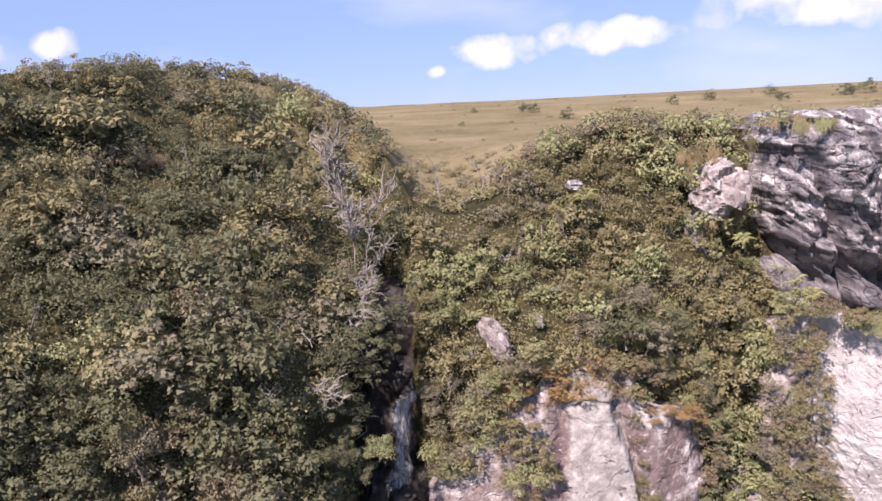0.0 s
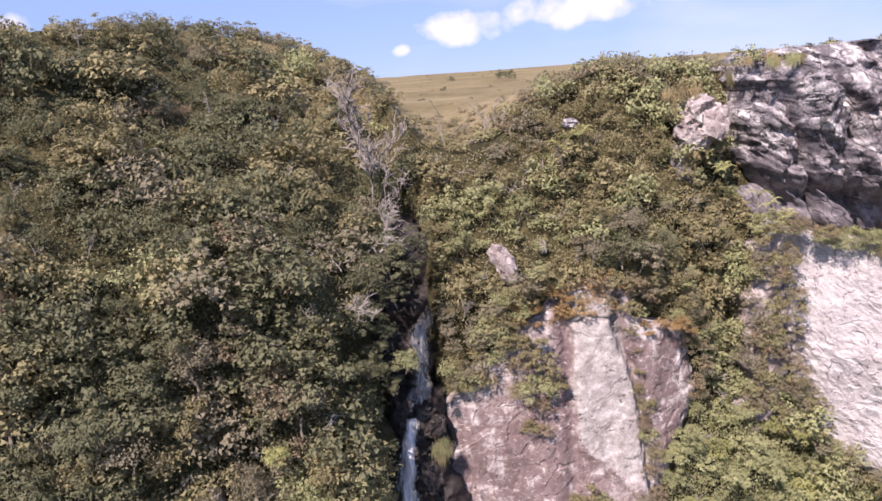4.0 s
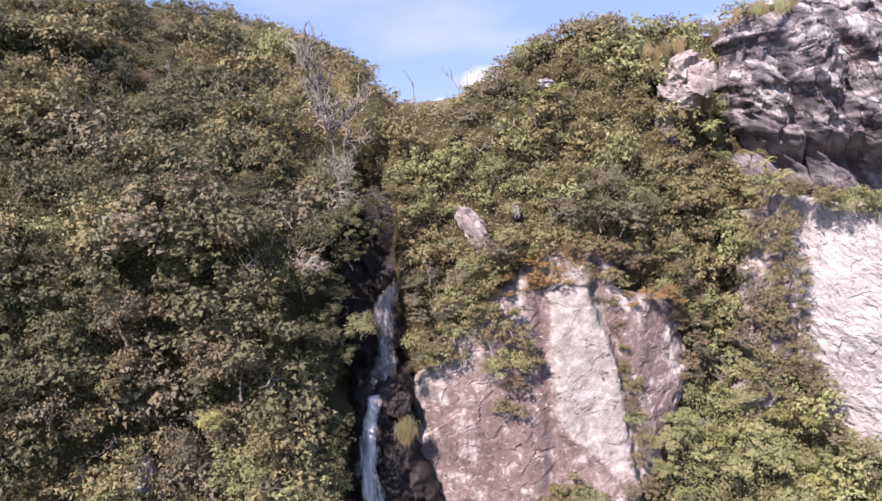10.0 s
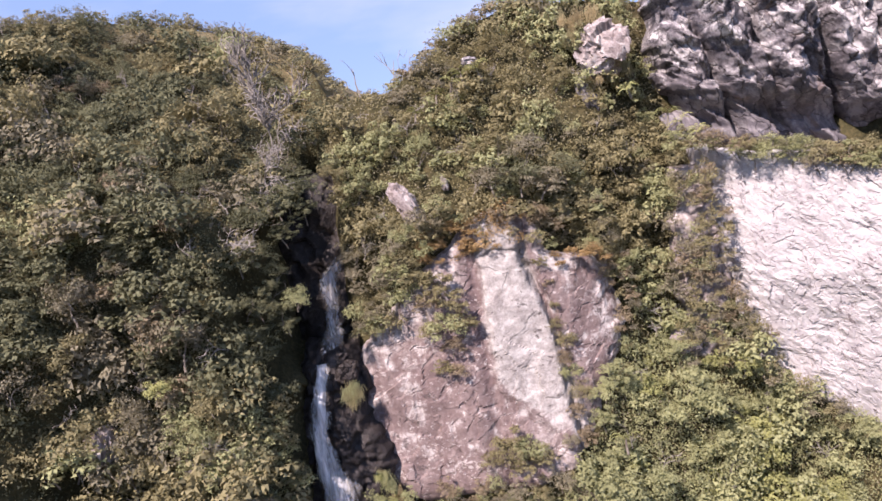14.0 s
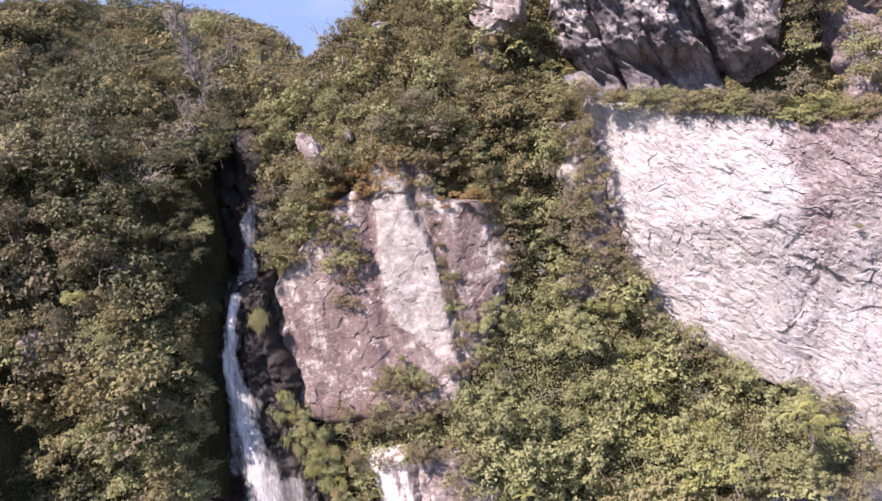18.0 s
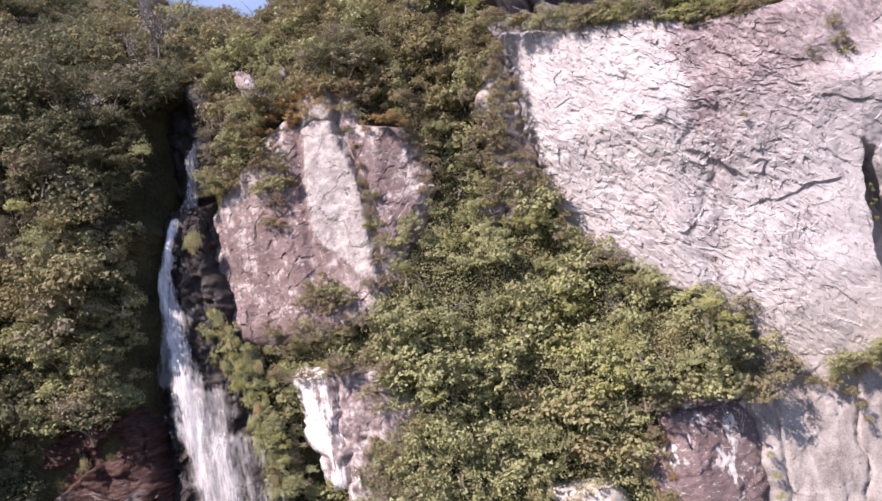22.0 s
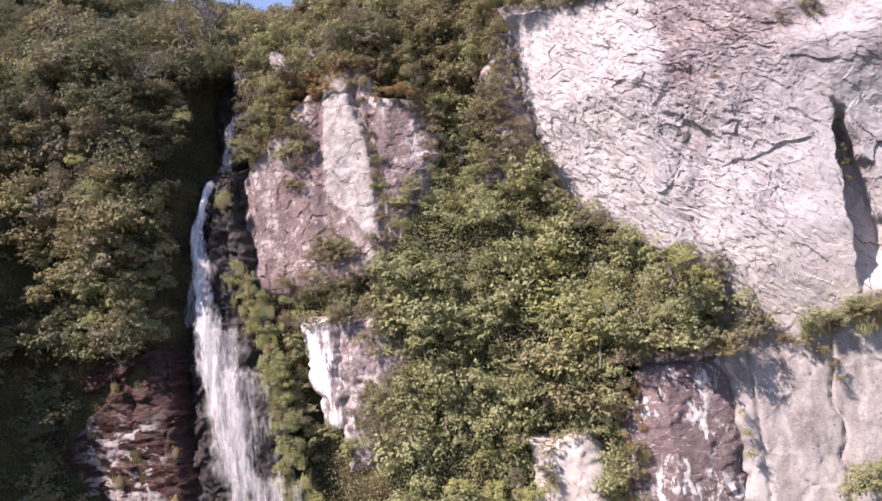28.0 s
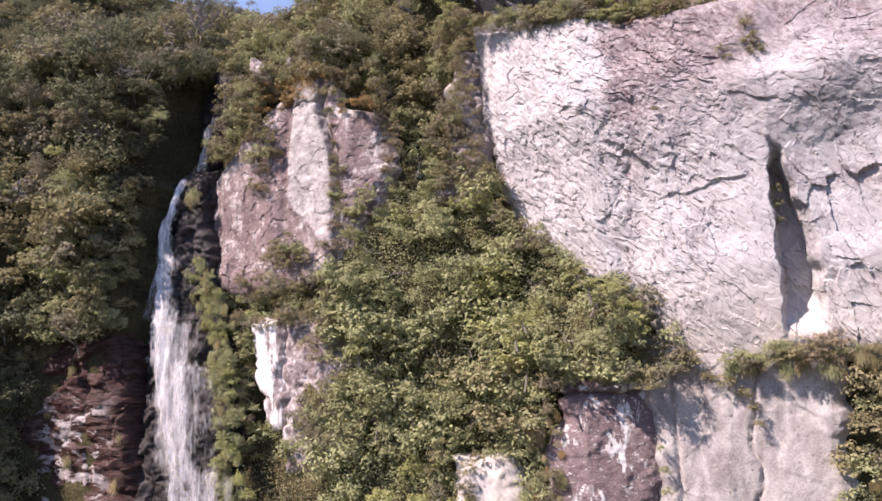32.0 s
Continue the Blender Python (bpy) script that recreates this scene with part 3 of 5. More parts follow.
def front(x, z):
    y = np.minimum(left_spur(x, z), right_wall(x, z))
    sill = 50.2 - 0.16 * (33.0 - z) + 0.5 * np.abs(x + 4.2)
    return np.where(z < 33.0, np.minimum(y, np.maximum(sill, 44.0)), y)


def plateau(x, y):
    """Height of the ground behind the rim."""
    rz = rim_height(x)
    d = y - (front(x, rz) + 1.3)
    plain = np.interp(y, (60, 164, 235, 300, 360, 900, 3300), (56.0, 58.3, 62.0, 65.6, 65.8, 55.0, 20.0))
    plain = plain + 0.6 * vnoise(x * 0.02, y * 0.02, 0 * x, 3) + np.interp(x, (-200, -60, 0, 200), (2.0, 1.0, 0, 0))
    f = smooth(2, 45, d)
    return rz * (1 - f) + plain * f


def build_ground():
    xs = np.concatenate([np.linspace(-900, -96, 10), np.arange(-95, 121, 0.9), np.linspace(122, 900, 10)])
    v = np.linspace(0, 1, 90)
    back = np.concatenate([np.linspace(0.8, 30, 24), np.geomspace(32, 3200, 60)])
    ahead = np.geomspace(3200, 2, 30)
    rows = []
    rz = rim_height(xs)
    low = -20.0
    for d in ahead:
        rows.append((xs, front(xs, np.full_like(xs, low)) - d, np.full_like(xs, low - 2.0) + 0.8 * vnoise(xs * 0.05, 0 * xs + d * 0.05, 0 * xs)))
    for t in v:
        z = low + (rz - low) * t
        lump = 0.5 * fbm(xs * 0.25, 0 * xs, z * 0.25, 3, 5)
        rows.append((xs, front(xs, z) + 1.3 + lump, z))
    yr = front(xs, rz) + 1.3
    for d in back:
        rows.append((xs, yr + d, plateau(xs, yr + d)))
    P = np.array([np.stack(r, 1) for r in rows])
    nu, nv = P.shape[:2]
    me = array_mesh("ground", P.reshape(-1, 3), grid_faces(nu, nv, True), SOIL)
    tagged(new("ground", me), "steep forested mountainside under dry grassland plateau", "ground", kind="structure")


build_ground()


# ---- rock faces ----
def rock_face(name, material, zs, left, right, depth, relief, step=0.22, thick=3.5, label="", category="rock face", panels=(), turn_in=(0.9, 0.5), soften=0, sink=None, rounded=True):
    """A thick shell of rock: columns between the outlines left(z) and right(z), front at depth(x, z), broken by relief(x, y, z).
    panels: (part name, up to which x) splits it into neighbouring parts."""
    z = np.arange(zs[0], zs[1] + step, step)
    lo, hi = left(z), right(z)
    n = max(6, int(np.max(hi - lo) / step))
    u = np.linspace(0, 1, n)
    x = lo[None, :] + (hi - lo)[None, :] * u[:, None]
    zz = np.broadcast_to(z[None, :], x.shape)
    rim = np.minimum(np.minimum(u, 1 - u)[:, None] * (hi - lo)[None, :], np.minimum(z - zs[0], zs[1] - z)[None, :])
    edge = (u[:, None] * (hi - lo)[None, :]) if turn_in[0] > 1 else rim
    y = depth(x, zz)
    y = y + turn_in[0] * np.exp(-edge / turn_in[1])
    y = y + relief(x, y, zz) + 0.5 * np.exp(-rim / 0.5)
    for _ in range(soften):
        q = np.pad(y, 1, mode="edge")
        y = (q[1:-1, 1:-1] * 2 + q[:-2, 1:-1] + q[2:, 1:-1] + q[1:-1, :-2] + q[1:-1, 2:]) / 6
    wobx = 0.16 * fbm(x * 0.9, y * 0.9, zz * 0.9, 3, 11)
    wobz = 0.16 * fbm(x * 0.9, y * 0.9, zz * 0.9, 3, 21)
    P = np.stack([x + wobx, y, zz + wobz - (sink(x, zz) if sink else 0)], 2)
    nu, nv = P.shape[:2]
    verts = P.reshape(-1, 3)
    quads = grid_faces(nu, nv)
    ring = np.concatenate([np.arange(nu) * nv, (nu - 1) * nv + np.arange(1, nv), (np.arange(nu - 2, -1, -1)) * nv + nv - 1, np.arange(nv - 2, 0, -1)])
    rear = verts[ring] + np.array([0, thick, 0])
    k, m = len(verts), len(ring)
    nxt = np.roll(np.arange(m), -1)
    sides = np.stack([ring, k + np.arange(m), k + nxt, ring[nxt]], 1)
    verts, quads = np.concatenate([verts, rear]), np.concatenate([quads, sides])
    if not panels:
        return tagged(new(name, array_mesh(name, verts, quads, material, rounded)), label, category)
    whole = tagged(new(name), label, category)
    mid = x.ravel()[np.minimum(quads[:, 0], x.size - 1)] + 1.2 * fbm(zz.ravel() * 0.3, 0 * zz.ravel(), 0 * zz.ravel(), 2, 5)[np.minimum(quads[:, 0], x.size - 1)]
    last = -1e9
    for part_name, upto in panels:
        mine = quads[(mid >= last) & (mid < upto)]
        last = upto
        used, flat = np.unique(mine.ravel(), return_inverse=True)
        new(part_name, array_mesh(part_name, verts[used], flat.reshape(-1, 4), material, rounded)).parent = whole
    return whole


def line(*pairs):
    a, b = zip(*pairs)
    return lambda z: np.interp(z, a, b) + 0.5 * vnoise(z * 0.6, 0 * z, 0 * z, int(abs(b[0]) * 7)) + 0.25 * vnoise(z * 2.1, 0 * z, 0 * z, 3)


def drop(x):
    """How far the ledge on top of the white cliff lies below its highest end."""
    return np.interp(x, (28, 32, 36, 40, 43, 46, 51, 60), (0, 1.4, 2.0, 3.2, 4.4, 4.8, 5.2, 5.4))


def corner(x, z):
    """A slanting cleft that opens downwards."""
    w = 0.3 * np.clip(28 - z, 0, 8) + 0.05
    e = x - 53.6 - 0.25 * vnoise(z * 0.9, 0 * z, 0 * z, 17) - 0.08 * (28 - z) * 0.3
    return 3.2 * smooth(12.5, 16.5, z) * smooth(0, 0.3, e) * smooth(w + 0.6, 0.8 * w, e) * smooth(0, 3.0, 28 - z) + 0.3 * smooth(0, 3, 28 - z) * (facets(x * 0.7 + 0.2 * z, 0 * x, z * 0.28, 91, 1.0) - 0.5) * smooth(53.6, 55, x)


def wall_relief(x, y, z):
    """Slanting broken plates, thick in some stretches and thin in others, with a drip groove and an overhanging lip."""
    bx, bz = x + 0.35 * vnoise(x * 0.5, 0 * x, z * 0.5, 12), z + 0.35 * vnoise(x * 0.5, 0 * x, z * 0.5, 13)
    s, t = bx * 0.8 + bz * 0.6, bz * 0.8 - bx * 0.6
    calm = smooth(-0.05, 0.45, vnoise(x * 0.13, y * 0.1, z * 0.13, 88)) * 0.4
    rough = 0.16 * (facets(s * 0.5, 0 * y, t * 0.2, 1, 0.8) - 0.5) + (1 - calm) * (0.11 * (facets(s * 1.5, 0 * y, t * 0.6, 9, 0.9) - 0.5) + 0.1 * (facets(s * 3.2, 0 * y, t * 1.5, 19, 0.9) - 0.5))
    groove = 0.2 * np.exp(-((x - 42.2 + 1.4 * vnoise(z * 0.4, 0 * z, 0 * z, 8)) / 0.4) ** 2) * smooth(36, 30, z) * smooth(15, 19, z)
    over = z - np.interp(x, (45, 50, 52.3, 53.7), (24.4, 24.8, 25.3, 27.8)) - 0.25 * vnoise(x * 0.9, 0 * x, 0 * x, 4)
    lip = -0.2 * smooth(-0.5, 0.2, vnoise(x * 0.7, 0 * x, 0 * x, 9)) * smooth(-0.08, 0.08, over) * np.exp(-np.maximum(over, 0) / 2.5) * smooth(44.5, 47, x) * smooth(54.2, 53.6, x)
    return 0.7 * fbm(x * 0.12, y * 0.12, z * 0.12, 3, 2) + rough * (0.55 + 0.45 * smooth(54, 46, x)) + groove + lip


rock_face("white_cliff", WHITE_ROCK, (10.8, 44.3), line((10, 45.5), (13, 44), (17, 42), (20, 36), (24, 31.5), (29, 29.6), (35, 28.6), (45, 27.8)), line((10, 65), (45, 65)),
          lambda x, z: np.interp(x, (27, 33, 40, 46, 53.7, 60, 72), (54.9, 52.6, 48.6, 48.1, 47.7, 48.2, 49.8)) + 0.16 * np.maximum(0, 34 - z) + corner(x, z),
          wall_relief, 0.11, 3.5, "tall sunlit whitish cliff face with broken facets and cracks", "cliff",
          (("left_panel", 36.0), ("stained_panel", 44.0), ("middle_panel", 53.9), ("corner_panel", 1e9)), sink=lambda x, z: drop(x) * smooth(27, 44, z), rounded=False)
rock_face("white_cliff", WHITE_ROCK, (11.5, 39.5), line((10, 64.4), (45, 64.4)), line((10, 110), (45, 110)),
          lambda x, z: 49.2 + 0.12 * (x - 65) + 0.16 * np.maximum(0, 34 - z), wall_relief, 0.4, 3.5, "further stretch of the sunlit whitish cliff", "cliff")


def buttress_relief(x, y, z):
    swell = 0.45 * fbm(x * 0.16, y * 0.16, z * 0.1, 3, 31)
    edge = np.interp(z, (24, 32, 38), (14.6, 13.5, 12.1)) + 0.3 * vnoise(z * 0.5, 0 * z, 0 * z, 6)
    groove = 0.3 * np.exp(-((x - 8.1) / 0.6) ** 2) + 0.8 * np.exp(-((x - edge - 0.3) / 0.4) ** 2)
    inside = smooth(8.2, 9.0, x) * smooth(edge + 0.2, edge - 0.3, x) * smooth(26.8, 28.2, z + 0.95 * (x - 8.7))
    joint = 0.22 * np.exp(-((z - 38.7 + 0.12 * (x - 10.5) ** 2 * 0.4) / 0.16) ** 2) * smooth(8.4, 9.0, x) * smooth(12.6, 11.8, x)
    step = joint + 0.35 * smooth(0.1, -0.1, z - 29.6 + 0.2 * x) * smooth(14, 16, x)
    return swell + groove - 0.3 * inside + step + 0.1 * (facets(x * 0.4, y * 0.4, z * 0.35, 41) - 0.5) + (0.1 - 0.06 * inside) * (facets(x * 0.9, 0 * y, z * 0.8, 43) - 0.5) + 0.03 * fbm(x * 2.0, y * 2, z * 2.0, 3, 51)


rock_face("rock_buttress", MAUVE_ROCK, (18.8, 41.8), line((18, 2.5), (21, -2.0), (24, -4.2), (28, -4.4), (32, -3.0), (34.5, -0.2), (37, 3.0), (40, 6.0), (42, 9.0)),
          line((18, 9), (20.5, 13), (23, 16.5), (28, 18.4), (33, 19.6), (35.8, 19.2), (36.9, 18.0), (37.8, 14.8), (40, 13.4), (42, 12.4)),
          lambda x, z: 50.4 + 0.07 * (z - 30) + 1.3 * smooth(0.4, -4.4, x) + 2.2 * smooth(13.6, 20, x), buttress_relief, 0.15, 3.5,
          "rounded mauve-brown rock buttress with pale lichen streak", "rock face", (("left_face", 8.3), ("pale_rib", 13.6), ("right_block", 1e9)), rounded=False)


def crag_relief(x, y, z):
    """Hanging slabs that lean over one another, split by deep clefts."""
    u, w = 0.78 * x + 0.62 * z, 0.78 * z - 0.62 * x
    slabs = 2.0 * (facets(u * 0.3, 0 * y, w * 0.14, 61, 0.8) - 0.5)
    plates = 1.0 * (facets(u * 0.75, 0 * y, w * 0.34, 71, 0.8) - 0.5)
    s = x + 0.4 * z
    cleft = sum(d * np.exp(-((s - m - 0.35 * vnoise(z * 0.5, 0 * z, 0 * z, int(m))) / c) ** 2) for m, d, c in ((46.6, 1.8, 0.35), (49.9, 2.1, 0.4), (53.6, 1.6, 0.3), (58.4, 1.8, 0.4), (62.5, 1.4, 0.3)))
    high = smooth(48.0, 50, z)
    return slabs + cleft + plates * (0.45 + 0.55 * high) + high * (0.5 * (facets(u * 1.5, 0 * y, w * 0.8, 73, 0.8) - 0.5) + 0.25 * (facets(u * 3.0, 0 * y, w * 2.0, 75, 0.8) - 0.5))


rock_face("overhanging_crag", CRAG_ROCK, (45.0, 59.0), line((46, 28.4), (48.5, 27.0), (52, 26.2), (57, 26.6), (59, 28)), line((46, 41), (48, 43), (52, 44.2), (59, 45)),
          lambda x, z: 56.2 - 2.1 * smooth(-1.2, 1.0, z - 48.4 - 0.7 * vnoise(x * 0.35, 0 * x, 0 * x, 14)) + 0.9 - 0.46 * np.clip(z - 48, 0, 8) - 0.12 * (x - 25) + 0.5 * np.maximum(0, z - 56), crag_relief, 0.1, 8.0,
          "grey overhanging crag with white plates and underside darkened as in shade", "crag", (("left_rib", 28.5), ("middle_rib", 34.0), ("right_rib", 1e9)), (6.0, 1.2), 1, lambda x, z: 0.23 * np.clip(x - 27, 0, 17) * smooth(59, 50, z))
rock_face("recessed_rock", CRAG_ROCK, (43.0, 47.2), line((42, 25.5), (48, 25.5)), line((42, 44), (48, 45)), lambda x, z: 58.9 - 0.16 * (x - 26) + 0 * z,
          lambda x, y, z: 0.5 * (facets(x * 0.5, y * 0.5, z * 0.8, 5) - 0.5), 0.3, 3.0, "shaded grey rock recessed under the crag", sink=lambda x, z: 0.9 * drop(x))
rock_face("far_crag", WHITE_ROCK, (40, 60), line((46, 48), (60, 49)), line((46, 90), (60, 90)), lambda x, z: 53.0 + 0 * x, crag_relief, 0.4, 5.0, "grey crag beyond a bushy notch", "crag")


def boulder(centre, size, material, label, seed, lean=0.0):
    n, m = 44, 64
    th, ph = np.meshgrid(np.linspace(0.001, math.pi - 0.001, n), np.linspace(0, 2 * math.pi, m), indexing="ij")
    d = np.stack([np.sin(th) * np.cos(ph), np.sin(th) * np.sin(ph), np.cos(th)], 2)
    q = np.sign(d) * np.abs(d) ** 0.85
    r = 1 + 0.34 * (facets(d[..., 0] * 1.1 + seed, d[..., 1] * 1.1, d[..., 2] * 1.1, seed, 1.0) - 0.5) + 0.12 * (facets(d[..., 0] * 3 + seed, d[..., 1] * 3, d[..., 2] * 3, seed) - 0.5)
    P = q * r[..., None] * np.array(size)
    P[..., 0] += lean * P[..., 2]
    return tagged(new("boulder", array_mesh("boulder", (P + np.array(centre)).reshape(-1, 3), grid_faces(n, m), material)), label, "boulder")


boulder((21.4, 56.8, 53.0), (2.2, 2.1, 2.2), PALE_BOULDER, "pale blocky boulder with undercut base among bushes", 3, 0.15)
boulder((19.7, 56.6, 49.8), (0.75, 1.0, 1.5), CRAG_ROCK, "small pale boulder below a larger one", 5, -0.2)
boulder((3.6, 52.0, 43.6), (0.9, 0.9, 1.7), PALE_BOULDER, "leaning pale rock tooth among shrubs", 8, -0.4)
boulder((6.9, 53.0, 44.6), (0.3, 0.4, 0.6), PALE_BOULDER, "small pale rock tooth among shrubs", 9, -0.1)
boulder((24.8, 54.6, 28.4), (1.5, 1.2, 1.2), PALE_BOULDER, "pale boulder showing through the scrub", 13)
boulder((12.4, 50.2, 21.3), (1.5, 0.8, 1.1), PALE_BOULDER, "pale blocky boulder under the buttress", 15)
boulder((10.4, 57.0, 54.2), (0.6, 0.8, 0.4), CRAG_ROCK, "small pale boulder below the rim", 16)
boulder((-18.9, 40.7, 31.0), (0.9, 1.2, 1.5), PALE_BOULDER, "pale boulder showing between tree crowns", 18)
boulder((-3.3, 49.9, 31.2), (0.9, 0.9, 0.9), BLACK_ROCK, "grey boulder at the lip of the falls", 19)

def small_relief(seed, a=0.3):
    return lambda x, y, z: a * (facets(x * 0.6, y * 0.5, z * 0.5, seed) - 0.5) + 0.5 * a * (facets(x * 1.7, y, z * 1.4, seed + 1) - 0.5) + 0.16 * fbm(x * 0.4, y, z * 0.3, 3, seed + 2)


rock_face("rock_wall", STREAKED_ROCK, (5.0, 16.4), line((5, 6.6), (10, 5.2), (14, 4.6), (16, 4.8)), line((5, 9.4), (10, 9.0), (16, 8.8)), lambda x, z: 48.2 + 0.03 * (16 - z) + 0 * x,
          small_relief(15, 0.08), 0.17, 3.5, "bright white rock wall under the buttress")
rock_face("rock_wall", STREAKED_ROCK, (1.0, 16.0), line((1, 8.0), (6, 8.2), (16, 8.4)), line((1, 12), (6, 13.8), (9, 16.0), (12, 16.0), (16, 14)), lambda x, z: 48.7 + 0.08 * np.maximum(0, x - 9) + 0.03 * (16 - z),
          small_relief(16, 0.25), 0.17, 3.5, "broken pinkish rock wall half hidden by shrubs", "rock face", (("stained_slab", 10.6), ("broken_slab", 1e9)))
rock_face("rock_wall", PALE_BOULDER, (26, 42.5), line((26, 25.0), (34, 24.8), (42, 25.4)), line((26, 29), (42, 28.6)), lambda x, z: 54.0 + 0.2 * (x - 26) + 0.02 * (z - 30),
          small_relief(81, 0.6), 0.2, 3.0, "pinkish rock strip showing through dry shrubs")
rock_face("rock_slab", SLAB_ROCK, (-9, 9.0), line((-9, 33), (4, 34.5), (9, 36.5)), line((-9, 43.8), (9, 44.0)), lambda x, z: 49.9 + 0.04 * (9 - z) + 0.42 * np.maximum(0, x - 38.5),
          lambda x, y, z: 0.15 * (facets(x * 0.3, y * 0.3, z * 0.4, 25) - 0.5) + 0.06 * (facets(x * 1.2, y, z * 2.2, 26) - 0.5), 0.18, 3.5, "dark slab with peeled white plates under a ledge")
rock_face("rock_ledge", SLAB_ROCK, (8.7, 9.7), line((8, 35.8), (10, 36.2)), line((8, 43.6), (10, 43.4)), lambda x, z: 49.5 + 0.4 * np.maximum(0, x - 38.5), small_relief(29, 0.5), 0.15, 3.0, "thin dark overhanging rock ledge")
rock_face("rock_wall", CREAM_ROCK, (-9, 13.0), line((-9, 42.4), (9, 42.8)), line((-9, 57), (9, 57.6)), lambda x, z: 51.8 + 0.06 * (x - 48) + 0.08 * (11 - z),
          lambda x, y, z: 0.12 * (facets(x * 0.3, y * 0.3, z * 0.2, 35) - 0.5) + 0.25 * fbm(x * 0.3, y, z * 0.12, 3, 37) + 0.5 * np.exp(-((x - 51.2 + 0.5 * vnoise(z * 0.4, 0 * z, 0 * z, 2)) / 0.12) ** 2) + 0.4 * np.exp(-((x - 45.2) / 0.15) ** 2) + 0.05 * (facets(x * 1.3, y, z * 0.9, 36) - 0.5),
          0.17, 3.5, "smooth cream rock wall with vertical cracks", "rock face", (("left_slab", 46.0), ("right_slab", 1e9)))
rock_face("rock_wall", WHITE_ROCK, (-9, 3.4), line((-9, 25), (3, 26)), line((-9, 33), (3, 32)), lambda x, z: 49.6 + 0 * x, small_relief(45, 0.15), 0.2, 3.5, "small white rock face among bushes")
rock_face("red_rock_face", RED_ROCK, (-12, 15.5), line((-12, -34), (15, -30)), line((-12, -3.0), (6, -6.0), (15, -7.8)), lambda x, z: 42.4 + 0.35 * np.maximum(0, x + 9) - 0.05 * (15 - z),
          lambda x, y, z: 1.1 * (facets(x * 0.2, y * 0.3, z * 0.22, 55) - 0.5) + 0.35 * (facets(x * 0.3, y * 0.4, z * 1.0, 57) - 0.5) + 0.1 * (facets(x * 1.3, y * 2, z * 2.4, 58) - 0.5), 0.17, 5.0,
          "wet dark red bedded rock beside the waterfall", "rock face", (("shaded_face", -16.0), ("red_face", -9.5), ("wet_corner", 1e9)))
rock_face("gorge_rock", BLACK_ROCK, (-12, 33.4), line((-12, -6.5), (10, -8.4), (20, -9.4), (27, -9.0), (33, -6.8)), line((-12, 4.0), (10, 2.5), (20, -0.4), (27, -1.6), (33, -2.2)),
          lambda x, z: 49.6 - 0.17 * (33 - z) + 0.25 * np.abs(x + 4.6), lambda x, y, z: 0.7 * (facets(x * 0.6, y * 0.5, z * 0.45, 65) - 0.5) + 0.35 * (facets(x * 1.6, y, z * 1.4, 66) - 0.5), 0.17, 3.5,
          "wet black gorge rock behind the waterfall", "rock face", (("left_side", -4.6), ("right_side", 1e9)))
# back of the gully: its shade comes mostly from the near-black colour
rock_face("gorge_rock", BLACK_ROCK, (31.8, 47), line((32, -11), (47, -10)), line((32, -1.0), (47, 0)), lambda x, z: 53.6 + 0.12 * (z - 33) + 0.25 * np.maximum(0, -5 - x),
          lambda x, y, z: 0.9 * (facets(x * 0.6, y * 0.5, z * 0.5, 75) - 0.5), 0.22, 3.5, "rock at the back of the gully, coloured dark as in shade")


# ---- plants ----
def leaf_cloud(rng, count, clumps, size, flat=0.9, up=0.35, fluff=(0.82, 1.1), rag=0.35, width=(0.13, 0.27)):
    """A unit crown of three-cornered leaves: tight clumps round the outside with open gaps between them.
    Returns corners, faces and a random tone for the leaves of each clump."""
    a, e = rng.uniform(0, 2 * math.pi, clumps), np.arcsin(rng.uniform(-0.35, 1.0, clumps))
    r, w = rng.uniform(0.42, 0.95, clumps), rng.uniform(*width, clumps)
    c = np.stack([r * np.cos(a) * np.cos(e), r * np.sin(a) * np.cos(e), r * np.sin(e) * flat], 1)
    c, w = np.concatenate([c, [[0, 0, 0]]]), np.append(w, 0.4)
    out = c / np.maximum(np.linalg.norm(c, axis=1), 0.2)[:, None]
    shade = rng.random(clumps + 1)
    share = np.append(w[:-1] ** 2, 0.5 * w[-1] ** 2)
    pick = rng.choice(len(c), count, p=share / np.sum(share))
    d = rng.normal(size=(count, 3))
    d /= np.linalg.norm(d, axis=1)[:, None]
    d[:, 2] = np.where((d[:, 2] < -0.1) & (rng.random(count) < 0.85), -d[:, 2], d[:, 2])
    lean = np.sum(d * out[pick], 1)
    ripple = 1 + 0.2 * vnoise(d[:, 0] * 3 + pick, d[:, 1] * 3, d[:, 2] * 3, 5)
    rad = w[pick] * ripple * rng.uniform(*fluff, count) * (1 + 0.4 * np.maximum(lean, 0))
    p = c[pick] + d * rad[:, None] * np.array([1, 1, 0.8])
    n = 0.9 * d + np.array([0, -0.1, up]) + rag * rng.normal(size=(count, 3))
    n /= np.linalg.norm(n, axis=1)[:, None]
    t = np.cross(n, rng.normal(size=(count, 3)))
    t /= np.linalg.norm(t, axis=1)[:, None]
    b = np.cross(n, t)
    s = size * rng.uniform(0.55, 1.4, count)[:, None]
    verts = np.stack([p - t * s * 0.5 - b * s * 0.62, p - t * s * 0.4 + b * s * 0.62, p + t * s * 1.15], 1).reshape(-1, 3)
    return verts, np.arange(count * 3).reshape(-1, 3), shade[pick]


